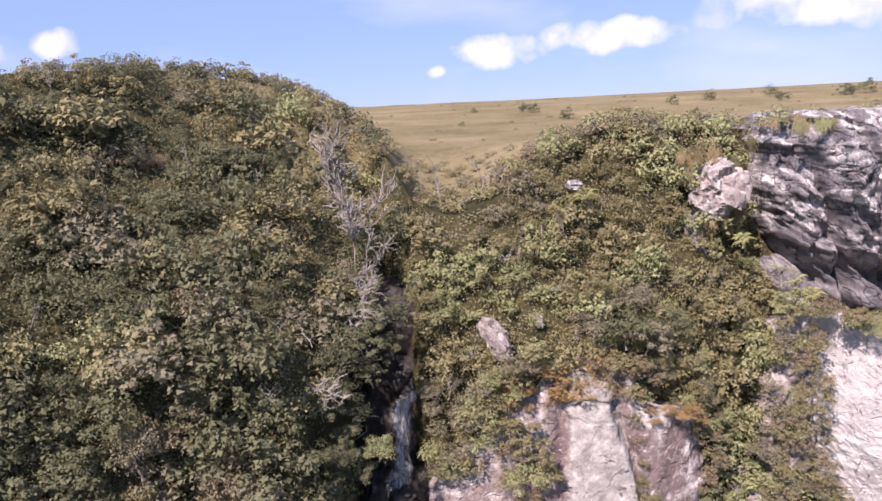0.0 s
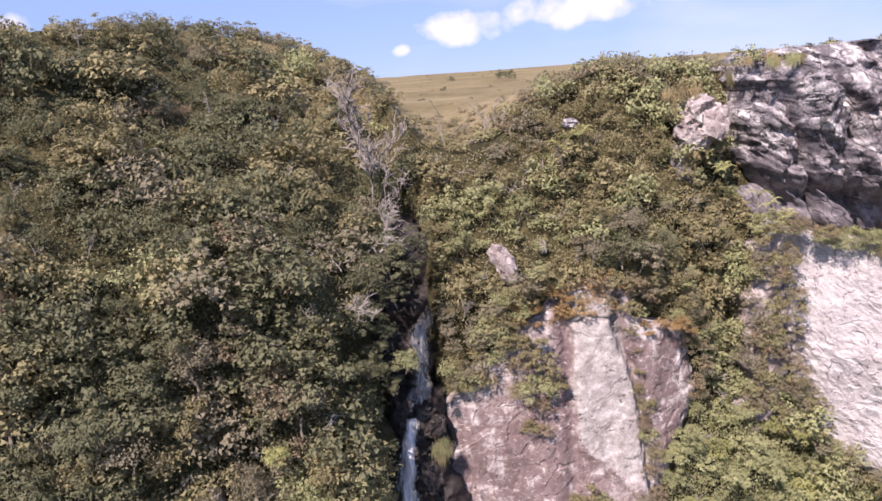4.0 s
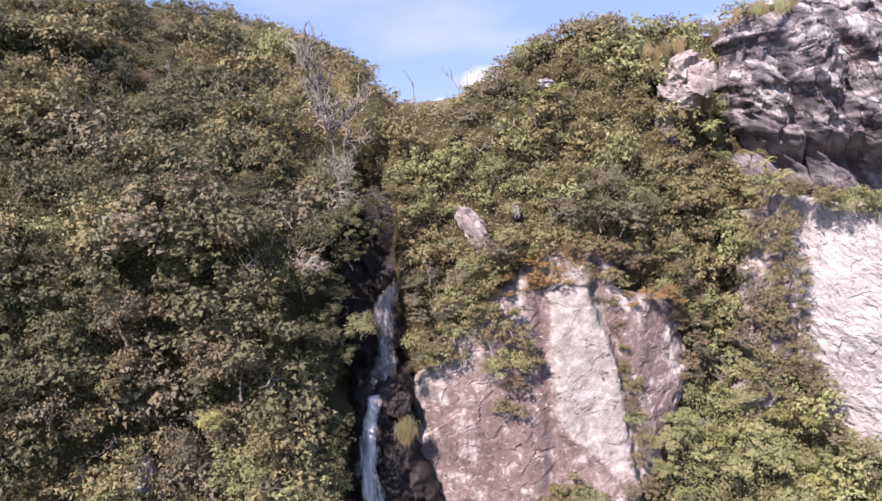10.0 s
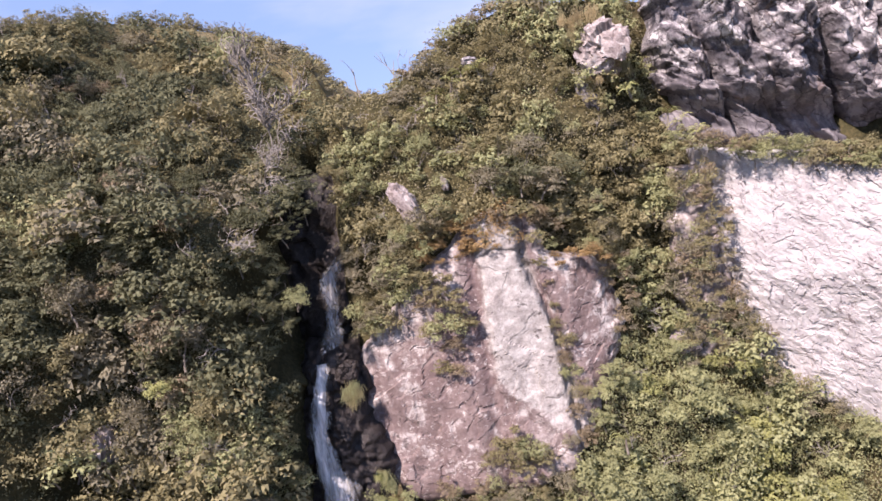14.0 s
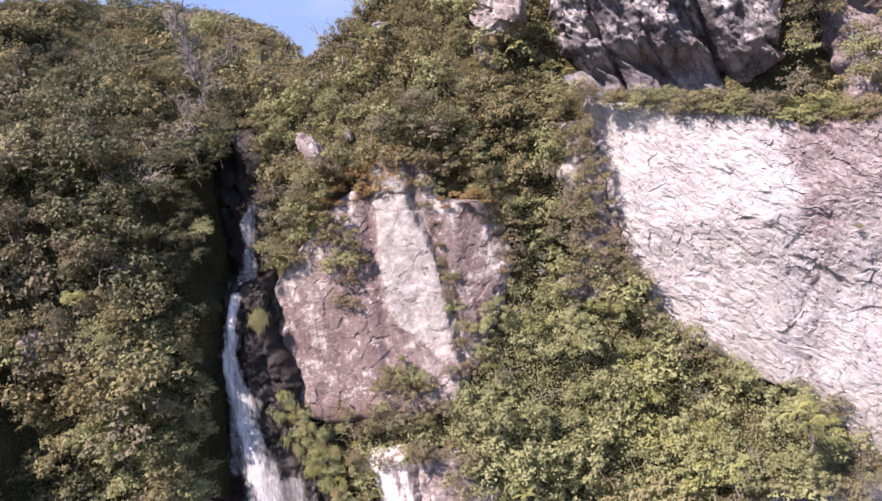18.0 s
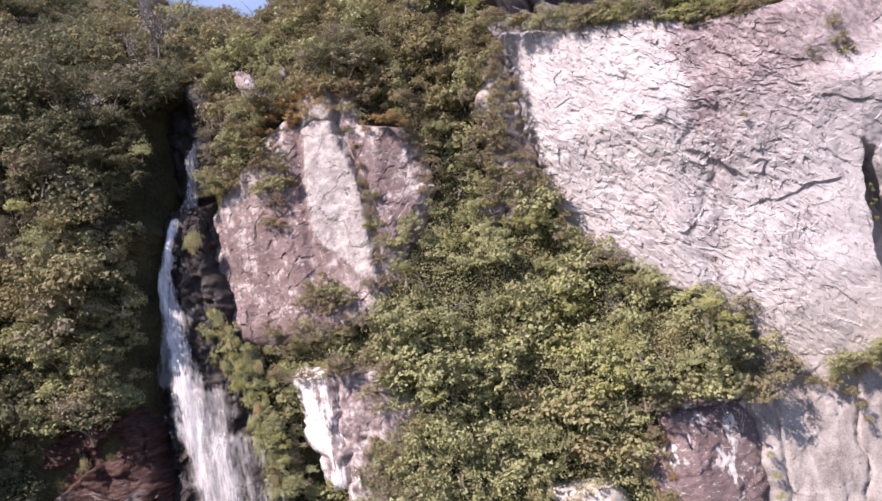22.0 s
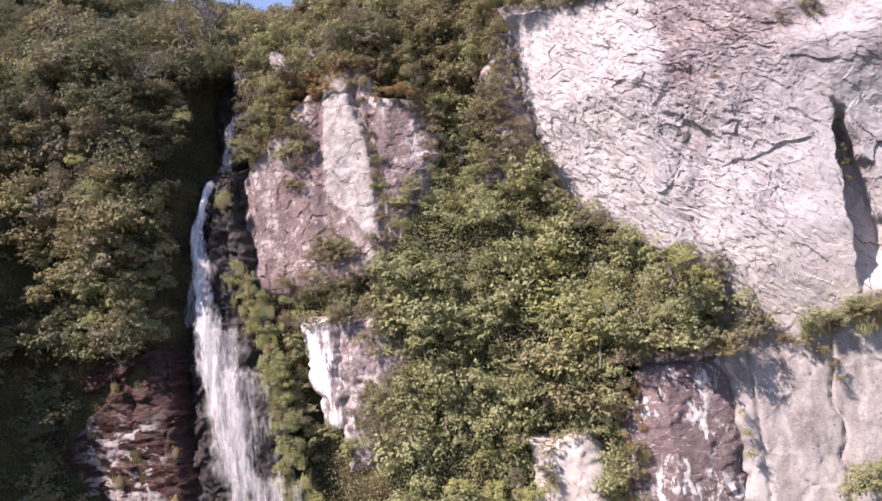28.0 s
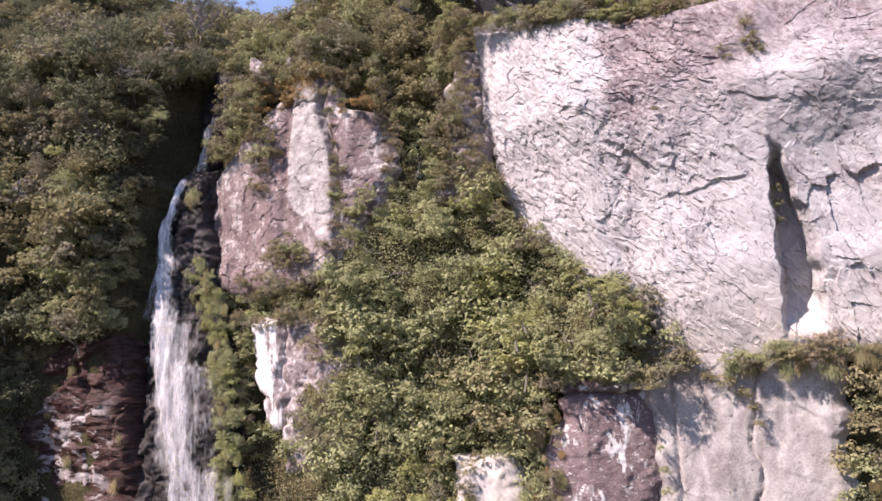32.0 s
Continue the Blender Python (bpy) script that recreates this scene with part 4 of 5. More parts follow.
def tube(points, radii, sides=5):
    pts = [Vector(p) for p in points]
    verts, faces = [], []
    for i, p in enumerate(pts):
        way = (pts[min(i + 1, len(pts) - 1)] - pts[max(i - 1, 0)]).normalized()
        a = way.orthogonal().normalized()
        b = way.cross(a)
        for s in range(sides):
            w = 2 * math.pi * s / sides
            verts.append(p + (a * math.cos(w) + b * math.sin(w)) * radii[i])
    for i in range(len(pts) - 1):
        for s in range(sides):
            faces.append((i * sides + s, i * sides + (s + 1) % sides, (i + 1) * sides + (s + 1) % sides, (i + 1) * sides + s))
    return verts, faces


def branches(rng, spread, height, twigs, radius=0.06, levels=2, crook=0.25, base=-0.9, steps=5):
    """A trunk that forks into crooked, tapering limbs; returns verts and faces."""
    verts, faces = [], []

    def grow(start, way, length, rad, level):
        pts, rr, p, w = [start], [rad], Vector(start), Vector(way).normalized()
        for i in range(steps):
            w = (w + Vector(rng.normal(size=3)) * crook).normalized()
            p = p + w * length / steps
            pts.append(p.copy())
            rr.append(rad * (1 - 0.85 * (i + 1) / steps) + 0.0025)
        v, f = tube(pts, rr, 5 if level == 0 else 3)
        k = len(verts)
        verts.extend(v)
        faces.extend(tuple(k + q for q in g) for g in f)
        if level < levels:
            for _ in range(twigs):
                s = int(rng.integers(1, steps + 1))
                out = Vector((rng.normal() * spread, rng.normal() * spread, abs(rng.normal()) * 0.7 + 0.1))
                grow(pts[s], (w + out).normalized(), length * rng.uniform(0.4, 0.7), rr[s] * 0.75 + 0.003, level + 1)

    grow(Vector((0, 0, base * height)), Vector((0, 0, 1)), height, radius, 0)
    return verts, faces


def wood_mesh(name, v, f, material):
    me = bpy.data.meshes.new(name)
    me.from_pydata([tuple(p) for p in v], [], f)
    me.materials.append(material)
    return me


rng = np.random.default_rng(7)
LEAVES = {"olive": OLIVE, "green": GREEN, "grey": GREYLEAF, "dark": DARKLEAF, "brown": BROWNLEAF, "lime": LIMELEAF, "rust": RUST}
SHAPES = []
for i in range(9):
    airy, plume = i % 3 == 2, i % 3 == 1
    SHAPES.append(leaf_cloud(rng, 2100 if airy else 2450, (22, 40, 30)[i % 3] + i, 0.045 if airy else 0.050, (0.8, 1.15, 1.0)[i % 3], 0.3, (0.5, 1.4) if airy else (0.82, 1.1),
                             0.6 if airy else 0.32, (0.1, 0.2) if plume else (0.14, 0.3)))


def thinned(every, grow):
    """The same crowns with fewer and larger leaves."""
    rows = []
    for v, q, tone in SHAPES:
        tri = v.reshape(-1, 3, 3)[::every]
        mid = tri.mean(1, keepdims=True)
        rows.append(((mid + (tri - mid) * grow).reshape(-1, 3), np.arange(3 * len(tri)).reshape(-1, 3), tone[::every]))
    return rows


def leafy_mesh(name, v, q, tone, material):
    me = array_mesh(name, v, q, material)
    me.attributes.new("tone", "FLOAT", "FACE").data.foreach_set("value", np.asarray(tone, np.float32))
    return me


FULL, LIGHTER, THIN = thinned(3, 1.5), thinned(4, 1.65), thinned(8, 2.1)
CROWNS = {(key, i): leafy_mesh("crown", *shape, mat) for key, mat in LEAVES.items() for i, shape in enumerate(SHAPES)}
TRUNKS = [wood_mesh("trunk", *branches(rng, 0.9, 1.25, 2, 0.04, base=-0.75), BARK) for i in range(6)]

WORDS = {"olive": "olive-green broadleaf", "green": "fresh green broadleaf", "grey": "grey-green twiggy", "dark": "dark glossy-leaved, shade-toned", "brown": "brownish dry-leaved", "lime": "bright lime-green", "rust": "rusty-brown dry"}
JOINED = {key: [] for key in LEAVES}


def plant(kind, key, at, size, shape, squash=1.0, turn=0.0, tilt=(0, 0), group="", label=""):
    base = new(kind)
    base.empty_display_size = 0.3
    base.matrix_world = pose(at[0], at[1], at[2], tilt[0], tilt[1], turn) @ Matrix.Diagonal((size, size, size * squash, 1))
    for name, me in (("trunk", TRUNKS[shape % len(TRUNKS)]), ("crown", CROWNS[key, shape])):
        ob = new(name, me)
        ob.parent = base
    return tagged(base, label or WORDS[key] + (" tree rooted on the steep slope" if kind == "tree" else " shrub clinging to the steep slope"), kind, group)


def joined(key, at, size, shape, squash, turn):
    v, q, tone = THIN[shape] if at[1] > 57.5 and at[0] > -12 else FULL[shape] if size > 1.85 and -36 < at[0] < 0 else LIGHTER[shape]
    c, s = math.cos(turn), math.sin(turn)
    R = np.array([[c, -s, 0], [s, c, 0], [0, 0, squash]]) * size
    JOINED[key].append((v @ R.T + np.array(at), q, tone))


CLIFF_EDGE = ((10, 13, 17, 20, 24, 29, 35, 45), (45.5, 44, 42, 36, 31.5, 29.6, 28.6, 27.8))


def bare(x, z):
    """Where rock or water leaves no room for plants."""
    lo = np.interp(z, (18, 21, 24, 30, 34, 37, 40, 42), (2.5, -1.2, -3.0, -3.2, -1.8, 2.5, 5.5, 8.5))
    hi = np.interp(z, (18, 20.5, 23, 28, 33, 36.5, 38, 40, 42), (9, 13, 15.5, 18.4, 19.4, 19.0, 15, 13.6, 12.5))
    m = (z > 19.0) & (z < 41.0) & (x > lo + 0.2) & (x < hi + 0.5)
    m |= (z > 10.5) & (z < 44.0) & (x > np.interp(z, *CLIFF_EDGE) - 0.4)
    m |= (z > 44.0) & (z < 57.5) & (x > 26.4)
    m |= (z < 33) & (x > -8.6 + 0.02 * (z - 16)) & (x < -0.4 + 0.14 * (20 - np.minimum(z, 20)))
    m |= (z >= 32) & (z < 44.0) & (x > -8.8) & (x < -1.7)
    m |= (z >= 44) & (z < 47.5) & (x > -4.8) & (x < -2.2)
    m |= (z < 15.0) & (x < -3) & (x > -17.5)
    m |= (z > 6) & (z < 15.6) & (x > 5.0) & (x < 13.8)
    m |= (z < 9.6) & (x > 35.5) & (x < 55.5)
    m |= (z < 2.5) & (x > 26) & (x < 32)
    return m


def choose(x, z, rng):
    n = float(vnoise(np.array([x * 0.13]), np.array([0.0]), np.array([z * 0.13]), 90)[0]) * 1.2 + rng.normal() * 0.4
    # deep shade in a pocket of the spur, put in as dark leaves
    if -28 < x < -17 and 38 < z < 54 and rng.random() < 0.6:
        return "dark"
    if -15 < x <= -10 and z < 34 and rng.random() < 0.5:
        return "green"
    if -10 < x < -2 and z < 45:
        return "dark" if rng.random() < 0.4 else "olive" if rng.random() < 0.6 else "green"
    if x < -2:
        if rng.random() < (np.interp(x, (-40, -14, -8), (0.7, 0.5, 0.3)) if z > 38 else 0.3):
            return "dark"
        return "brown" if n > 1.1 else "grey" if n > 0.5 else "olive" if n > -0.7 else "green"
    if z < 28:
        return "grey" if n > 1.3 else "olive" if n > 0.75 else "green" if n > -0.8 else "lime"
    return "grey" if n > 0.35 else "olive" if n > -0.5 else "green" if n > -1.6 else "lime"


# stands of plants: name, x from, to, z from, to, spacing, size, how far out
STANDS = (("tree", -46, -4.4, -8, 68, 2.3, 1.95, 0.5), ("shrub", -2.6, 25.5, 38, 58.5, 1.5, 1.1, 0.3), ("tree", 15, 46, 9, 30, 2.1, 1.8, -0.6), ("shrub", 15, 31, 26, 46, 1.45, 1.05, 0.2),
          ("shrub", 0.5, 18, 3, 20.5, 1.35, 0.9, 0.3), ("tree", 14, 36, -9, 10, 2.1, 1.7, -0.2), ("tree", -60, -46, -5, 70, 3.2, 2.4, 0.5), ("tree", -46, -8, 46, 66, 1.9, 1.25, 0.1), ("tree", -40, -9, 16, 46, 2.6, 1.5, -0.3))


def clothe():
    rng = np.random.default_rng(21)
    spots = []
    for kind, x0, x1, z0, z1, pitch, size, out in STANDS:
        X, Z = np.meshgrid(np.arange(x0, x1, pitch), np.arange(z0, z1, pitch * 0.92), indexing="ij")
        X, Z = X + rng.uniform(-0.5, 0.5, X.shape) * pitch, Z + rng.uniform(-0.5, 0.5, X.shape) * pitch
        ok = (Z < rim_height(X) - 0.5) & ~bare(X, Z)
        Y = front(X, Z)
        spots += [(kind, x, y, z, size, out) for x, y, z in zip(X[ok], Y[ok], Z[ok])]
    count = {"tree": 0, "shrub": 0}
    for k in rng.permutation(len(spots)):
        kind, x, y, z, size, out = spots[k]
        key = choose(x, z, rng)
        size = size * (rng.uniform(0.5, 1.05) if rng.random() < 0.76 else rng.uniform(1.15, 1.8))
        if z > rim_height(x) - 2.5:
            size = min(size, 1.6)
        if 14 < x < 21 and 20 < z < 32:
            out, size = 0.6, size * 0.75
        at = (x, y + out - 0.45 * (size - 1.4) + (0.8 if kind == "tree" else 0.4) * rng.normal(), z + 0.1 * size)
        shape, squash, turn = int(rng.integers(len(SHAPES))), rng.uniform(0.85, 1.25), rng.uniform(0, 360)
        if count[kind] < (255 if kind == "tree" else 60) and abs(x) < 44:
            count[kind] += 1
            plant(kind, key, at, size, shape, squash, turn, (rng.uniform(5, 25), 0), kind + "s of the mountainside")
        else:
            joined(key, at, size, shape, squash, math.radians(turn))


clothe()


def undergrowth(name, count, x0, x1, z0, z1, size, thick, material, label, seed):
    """Low cover of loose leaves hugging the slope between the crowns."""
    rng = np.random.default_rng(seed)
    x, z = rng.uniform(x0, x1, count), rng.uniform(z0, z1, count)
    ok = (z < rim_height(x)) & ~bare(x, z)
    x, z = x[ok], z[ok]
    n = len(x)
    lump = 0.5 + 0.5 * vnoise(x * 0.9, 0 * x, z * 0.9, seed)
    y = front(x, z) + 1.2 - thick * rng.uniform(0.0, 1.0, n) * (0.3 + lump)
    p = np.stack([x, y, z], 1)
    nn = np.array([0, -0.7, 0.6]) + 0.6 * rng.normal(size=(n, 3))
    nn /= np.linalg.norm(nn, axis=1)[:, None]
    t = np.cross(nn, rng.normal(size=(n, 3)))
    t /= np.linalg.norm(t, axis=1)[:, None]
    b = np.cross(nn, t)
    s = size * rng.uniform(0.6, 1.5, n)[:, None]
    v = np.stack([p - t * s * 0.5 - b * s * 0.6, p - t * s * 0.4 + b * s * 0.6, p + t * s * 1.2], 1).reshape(-1, 3)
    tagged(new(name, array_mesh(name, v, np.arange(3 * n).reshape(-1, 3), material)), label, "undergrowth", kind="stuff")


# on the left the dark leaf colour carries the shade between crowns
undergrowth("undergrowth", 100000, -46, -3, -8, 68, 0.085, 1.3, DARKLEAF, "olive undergrowth between the trees, darkened as in shade", 31)
undergrowth("undergrowth", 40000, -46, -3, -8, 68, 0.1, 1.3, DARKLEAF, "green undergrowth between the trees, darkened as in shade", 32)
undergrowth("undergrowth", 60000, -2.6, 46, -8, 58, 0.09, 1.2, OLIVE, "olive undergrowth on the right slope", 33)
undergrowth("undergrowth", 30000, -2.6, 46, -8, 58, 0.09, 1.2, GREYLEAF, "grey dry scrub on the right slope", 34)


undergrowth("undergrowth", 70000, 13, 46, -9, 29, 0.1, 2.2, GREEN, "fresh green undergrowth on the shelf", 35)


# ---- waterfall ----
def water_sheet(name, stations, parent, seed, seg=26, body=1.0):
    """A ribbon of falling water: stations of (centre x, y, z, half width)."""
    a = np.array(stations, float)
    t = np.linspace(0, 1, 110)
    k = np.linspace(0, 1, len(a))
    cx, cy, cz, hw = (np.interp(t, k, a[:, i]) for i in range(4))
    u = np.linspace(-1, 1, seg)
    U, T = np.meshgrid(u, np.arange(len(t)), indexing="ij")
    X = cx[T] + U * hw[T] * (1 + 0.25 * fbm(U * 1.5, cz[T] * 0.6, 0 * U, 3, seed)) + 0.25 * hw[T] * vnoise(cz[T] * 0.7, 0 * U, 0 * U, seed + 3)
    Z = cz[T] + 0 * U
    Y = cy[T] + 0.5 * U**2 + 0.25 * fbm(X * 1.8, 0 * X, Z * 0.3, 3, seed)
    P = np.stack([X, Y, Z], 2)
    me = array_mesh(name, P.reshape(-1, 3), grid_faces(seg, len(t)), WATER)
    me.polygons.foreach_set("use_smooth", np.ones(len(me.polygons), bool))
    dens = me.attributes.new("fullness", "FLOAT", "POINT")
    dens.data.foreach_set("value", (body * (1 - np.abs(U) ** 2.2) * (1 - 0.3 * t[T]) * (smooth(0.0, 0.16, t[T]) if name != "upper_fall" else smooth(1.0, 0.7, t[T]))).astype(np.float32).ravel())
    ob = new(name, me)
    ob.parent = parent
    return ob


fall = tagged(new("waterfall"), "white waterfall dropping from a dark gully", "waterfall")
water_sheet("cascade", ((-2.8, 52.4, 41.0, 0.5), (-3.6, 52.0, 38.4, 1.0), (-4.0, 51.6, 36, 0.9), (-4.3, 50.6, 33.0, 1.2), (-4.8, 49.9, 32.2, 1.0)), fall, 1, 30, 0.8)
water_sheet("upper_fall", ((-5.0, 49.4, 32.3, 0.7), (-5.5, 48.4, 29.5, 0.8), (-5.8, 47.6, 26.5, 1.05), (-5.3, 46.9, 22.5, 1.6), (-4.4, 46.1, 18.4, 2.5)), fall, 2, 30, 0.95)
water_sheet("upper_fall", ((-5.0, 49.2, 32.3, 0.5), (-5.5, 48.1, 29.5, 0.55), (-5.8, 47.3, 26.5, 0.7), (-5.4, 46.6, 22.5, 1.1), (-4.5, 45.9, 18.8, 1.5)), fall, 6, 26, 1.1)
water_sheet("lower_fall", ((-5.5, 46.9, 24.0, 1.0), (-4.7, 46.1, 20.0, 1.9), (-3.1, 45.3, 16, 3.3), (-1.3, 44.7, 10, 4.5), (0.4, 44.3, 3, 5.0), (2.4, 43.9, -6, 6.4)), fall, 3, 44, 0.64)
water_sheet("inner_fall", ((-5.5, 47.1, 24.0, 0.8), (-4.6, 46.4, 20.0, 1.3), (-3.7, 45.7, 16, 2.0), (-2.2, 45.2, 10, 2.5), (-0.4, 44.8, 3, 3.0), (1.2, 44.5, -6, 3.6)), fall, 4, 34, 0.74)
water_sheet("inner_fall", ((-5.5, 46.6, 24.0, 0.6), (-4.6, 45.8, 20.0, 0.9), (-3.9, 45.0, 16, 1.3), (-2.6, 44.4, 10, 1.6), (-0.9, 44.0, 3, 2.0), (0.8, 43.6, -6, 2.5)), fall, 5, 34, 0.8)


# ---- single plants and small things ----
def bush(x, y, z, size, key, squash=1.0, label="", kind="shrub"):
    shape = int(rng.integers(len(SHAPES)))
    plant(kind, key, (x, y, z), size, shape, squash, float(rng.uniform(0, 360)), (float(rng.uniform(0, 15)), 0), "", label or WORDS[key] + " shrub growing out of the rock")


def row(count, x0, x1, y, z, size, keys, label=""):
    for i in range(count):
        x = x0 + (x1 - x0) * (i + rng.uniform(-0.3, 0.3)) / max(1, count - 1)
        bush(x, y(x) + rng.normal() * 0.45, z(x) + rng.uniform(-0.7, 0.55), size * rng.uniform(0.6, 1.5), keys[int(rng.integers(len(keys)))], rng.uniform(0.7, 1.1), label)


def cover(key, at, size):
    joined(key, at, size, int(rng.integers(len(SHAPES))), rng.uniform(0.8, 1.2), rng.uniform(0, 6))


# ledge between the crag and the white cliff
row(40, 25.5, 47.5, lambda x: np.interp(x, (25, 33, 40, 48), (53.4, 51.9, 48.9, 48.9)), lambda x: 44.4 - float(drop(x)), 1.05, ("olive", "green", "grey", "green", "olive", "brown", "lime"), "leafy shrub on the ledge under the crag")
row(18, 36, 48, lambda x: np.interp(x, (33, 40, 48), (52.5, 49.4, 49.0)), lambda x: 44.1 - float(drop(x)), 1.1, ("olive", "green", "brown"), "leafy shrub on the ledge under the crag")
# notch beside the crag
for i in range(60):
    x = rng.uniform(42.5, 53)
    cover(("olive", "green", "grey", "olive")[i % 4], (x, rng.uniform(49.2, 51.8), rng.uniform(39.2, 46) if x > 49 else rng.uniform(39.8, 56)), rng.uniform(0.7, 1.3))
# foot of the white cliff and the column beyond it
row(9, 43.8, 46.4, lambda x: 51.0, lambda x: 11.0, 0.9, ("olive", "grey", "green"), "dry shrub on the ledge at the cliff's foot")
row(20, 50.4, 62, lambda x: 51.2, lambda x: np.interp(x, (50, 53, 62), (10.6, 11.6, 12.2)), 0.95, ("olive", "grey", "olive", "brown", "green"), "dry shrub on the ledge at the cliff's foot")
for i in range(26):
    cover(("olive", "green", "olive", "grey")[i % 4], (rng.uniform(57.0, 64), rng.uniform(50.6, 52.2), rng.uniform(-6, 11)), rng.uniform(1.1, 1.9))
for x, z, s in ((50.6, 8.6, 0.7), (51.2, 7.6, 0.6), (51.4, 6.4, 0.5), (49.4, 9.6, 0.9), (48.0, 9.9, 0.8), (44.3, 1.0, 0.6), (44.2, 2.6, 0.5), (44.0, 4.4, 0.45)):
    bush(x, 51.4, z, s, "olive" if z > 5 else "green", 0.9, "small shrub hanging on the cream wall")
for x, z, s in ((43.2, 14.6, 1.0), (42.6, 15.8, 1.1), (41.4, 17.2, 1.0), (43.6, 13.6, 0.8)):
    bush(x, 49.6, z, s, "lime", 0.9, "bright lime-green shrub at the tip of the shelf")
bush(27.0, 47.4, -0.8, 1.7, "lime", 0.8, "bright green bush on the lower slope")
for x, z, s in ((51.6, -1.6, 1.9), (53.4, -1.2, 2.0), (52.4, -0.4, 1.8)):
    plant("shrub", "green", (x, 49.9, z), s, 0, 0.85, 40.0 * x, (10, 0), "", "round dense green bush below the cream wall")
# plants on the white cliff
for x, z, s in ((51.3, 34.6, 0.6), (51.5, 34.0, 0.45), (53.3, 35.0, 0.8), (53.6, 34.2, 0.7), (53.0, 36.4, 0.8), (54.1, 24.0, 0.45), (54.2, 22.8, 0.45), (54.2, 21.6, 0.35), (46.0, 31.0, 0.3)):
    bush(x, 47.7 if x < 54 else 50.4, z, s, "olive", 1.1, "small tuft of shrub in a cliff crack")
# plants on the buttress
for x, z, s, key in ((5.0, 36.6, 1.2, "olive"), (4.0, 35.6, 0.9, "brown"), (6.0, 35.2, 1.1, "olive"), (6.6, 33.6, 1.0, "olive"), (5.2, 33.6, 1.2, "green"), (4.0, 33.4, 0.8, "olive"), (5.6, 32.0, 0.8, "brown"), (4.4, 30.2, 0.7, "olive"), (5.6, 29.9, 0.7, "brown"), (3.4, 37.6, 1.0, "olive"),
                     (14.5, 37.2, 0.7, "olive"), (14.9, 35.6, 0.5, "brown"), (15.1, 33.8, 0.5, "olive"), (15.0, 32.2, 0.7, "olive"), (15.4, 30.9, 0.9, "olive"), (15.2, 29.4, 0.8, "brown"), (15.7, 28.2, 1.0, "green"), (15.2, 26.6, 1.0, "olive"), (14.4, 25.2, 0.8, "brown"), (16.8, 26.4, 1.2, "green"), (17.8, 27.6, 1.2, "green"),
                     (8.8, 23.2, 1.5, "olive"), (10.2, 23.0, 1.3, "green"), (7.4, 22.4, 1.1, "olive"), (11.4, 22.0, 1.0, "olive"), (9.6, 21.6, 1.2, "olive"), (13.4, 23.2, 0.7, "grey"), (14.8, 23.0, 0.9, "brown"), (16.4, 24.2, 1.1, "green"), (12.4, 20.0, 1.0, "grey"), (6.0, 20.4, 0.8, "brown"), (9.0, 19.6, 1.0, "grey"),
                     (3.6, 20.2, 0.6, "brown"), (10.6, 19.2, 0.9, "olive"), (7.4, 19.0, 0.8, "grey")):
    bush(x - 1.1 * (14 < x < 16 and z > 27), 49.75 + 0.07 * (z - 30) - 0.3 * (z < 25) + 0.8 * (x > 14), z, s * (1.35 if x < 8 and z > 29 else 1.1), key, 0.95, "low shrub rooted in cracks of the buttress")
# dense dark shrubs over the top of the buttress
for x, y, z, s, key in ((10.6, 51.4, 44.6, 1.7, "grey"), (12.8, 50.9, 44.2, 1.9, "dark"), (14.6, 51.0, 43.6, 1.8, "grey"), (16.4, 51.6, 44.4, 1.7, "dark"), (13.4, 51.6, 46.2, 1.8, "grey"), (15.6, 51.9, 41.4, 1.2, "olive"), (11.4, 52.0, 46.8, 1.5, "olive")):
    bush(x, y, z, s, key, 0.85, "dense grey-green shrub hanging over the buttress")
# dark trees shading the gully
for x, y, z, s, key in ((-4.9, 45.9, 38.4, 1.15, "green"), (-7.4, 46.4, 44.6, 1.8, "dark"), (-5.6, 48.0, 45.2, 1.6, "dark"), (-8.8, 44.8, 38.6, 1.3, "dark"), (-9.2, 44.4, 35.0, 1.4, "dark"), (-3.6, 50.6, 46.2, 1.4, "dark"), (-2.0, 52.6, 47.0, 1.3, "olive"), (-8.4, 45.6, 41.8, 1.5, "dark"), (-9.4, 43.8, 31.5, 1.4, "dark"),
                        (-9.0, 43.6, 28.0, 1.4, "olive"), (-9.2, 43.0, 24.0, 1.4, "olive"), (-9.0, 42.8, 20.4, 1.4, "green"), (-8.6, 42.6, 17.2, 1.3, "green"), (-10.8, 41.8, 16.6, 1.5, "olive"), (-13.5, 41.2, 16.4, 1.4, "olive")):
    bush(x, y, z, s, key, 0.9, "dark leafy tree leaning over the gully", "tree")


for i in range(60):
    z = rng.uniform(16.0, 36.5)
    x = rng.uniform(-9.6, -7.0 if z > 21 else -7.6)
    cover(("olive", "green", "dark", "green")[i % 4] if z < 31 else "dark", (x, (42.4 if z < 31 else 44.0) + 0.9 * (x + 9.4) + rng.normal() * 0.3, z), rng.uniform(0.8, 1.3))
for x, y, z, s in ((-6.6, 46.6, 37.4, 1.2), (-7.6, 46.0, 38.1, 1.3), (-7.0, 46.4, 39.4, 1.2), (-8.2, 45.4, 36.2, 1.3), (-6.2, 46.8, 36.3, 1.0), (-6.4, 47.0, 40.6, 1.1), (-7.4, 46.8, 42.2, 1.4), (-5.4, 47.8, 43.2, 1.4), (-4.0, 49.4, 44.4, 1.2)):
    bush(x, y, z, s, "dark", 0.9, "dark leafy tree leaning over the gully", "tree")


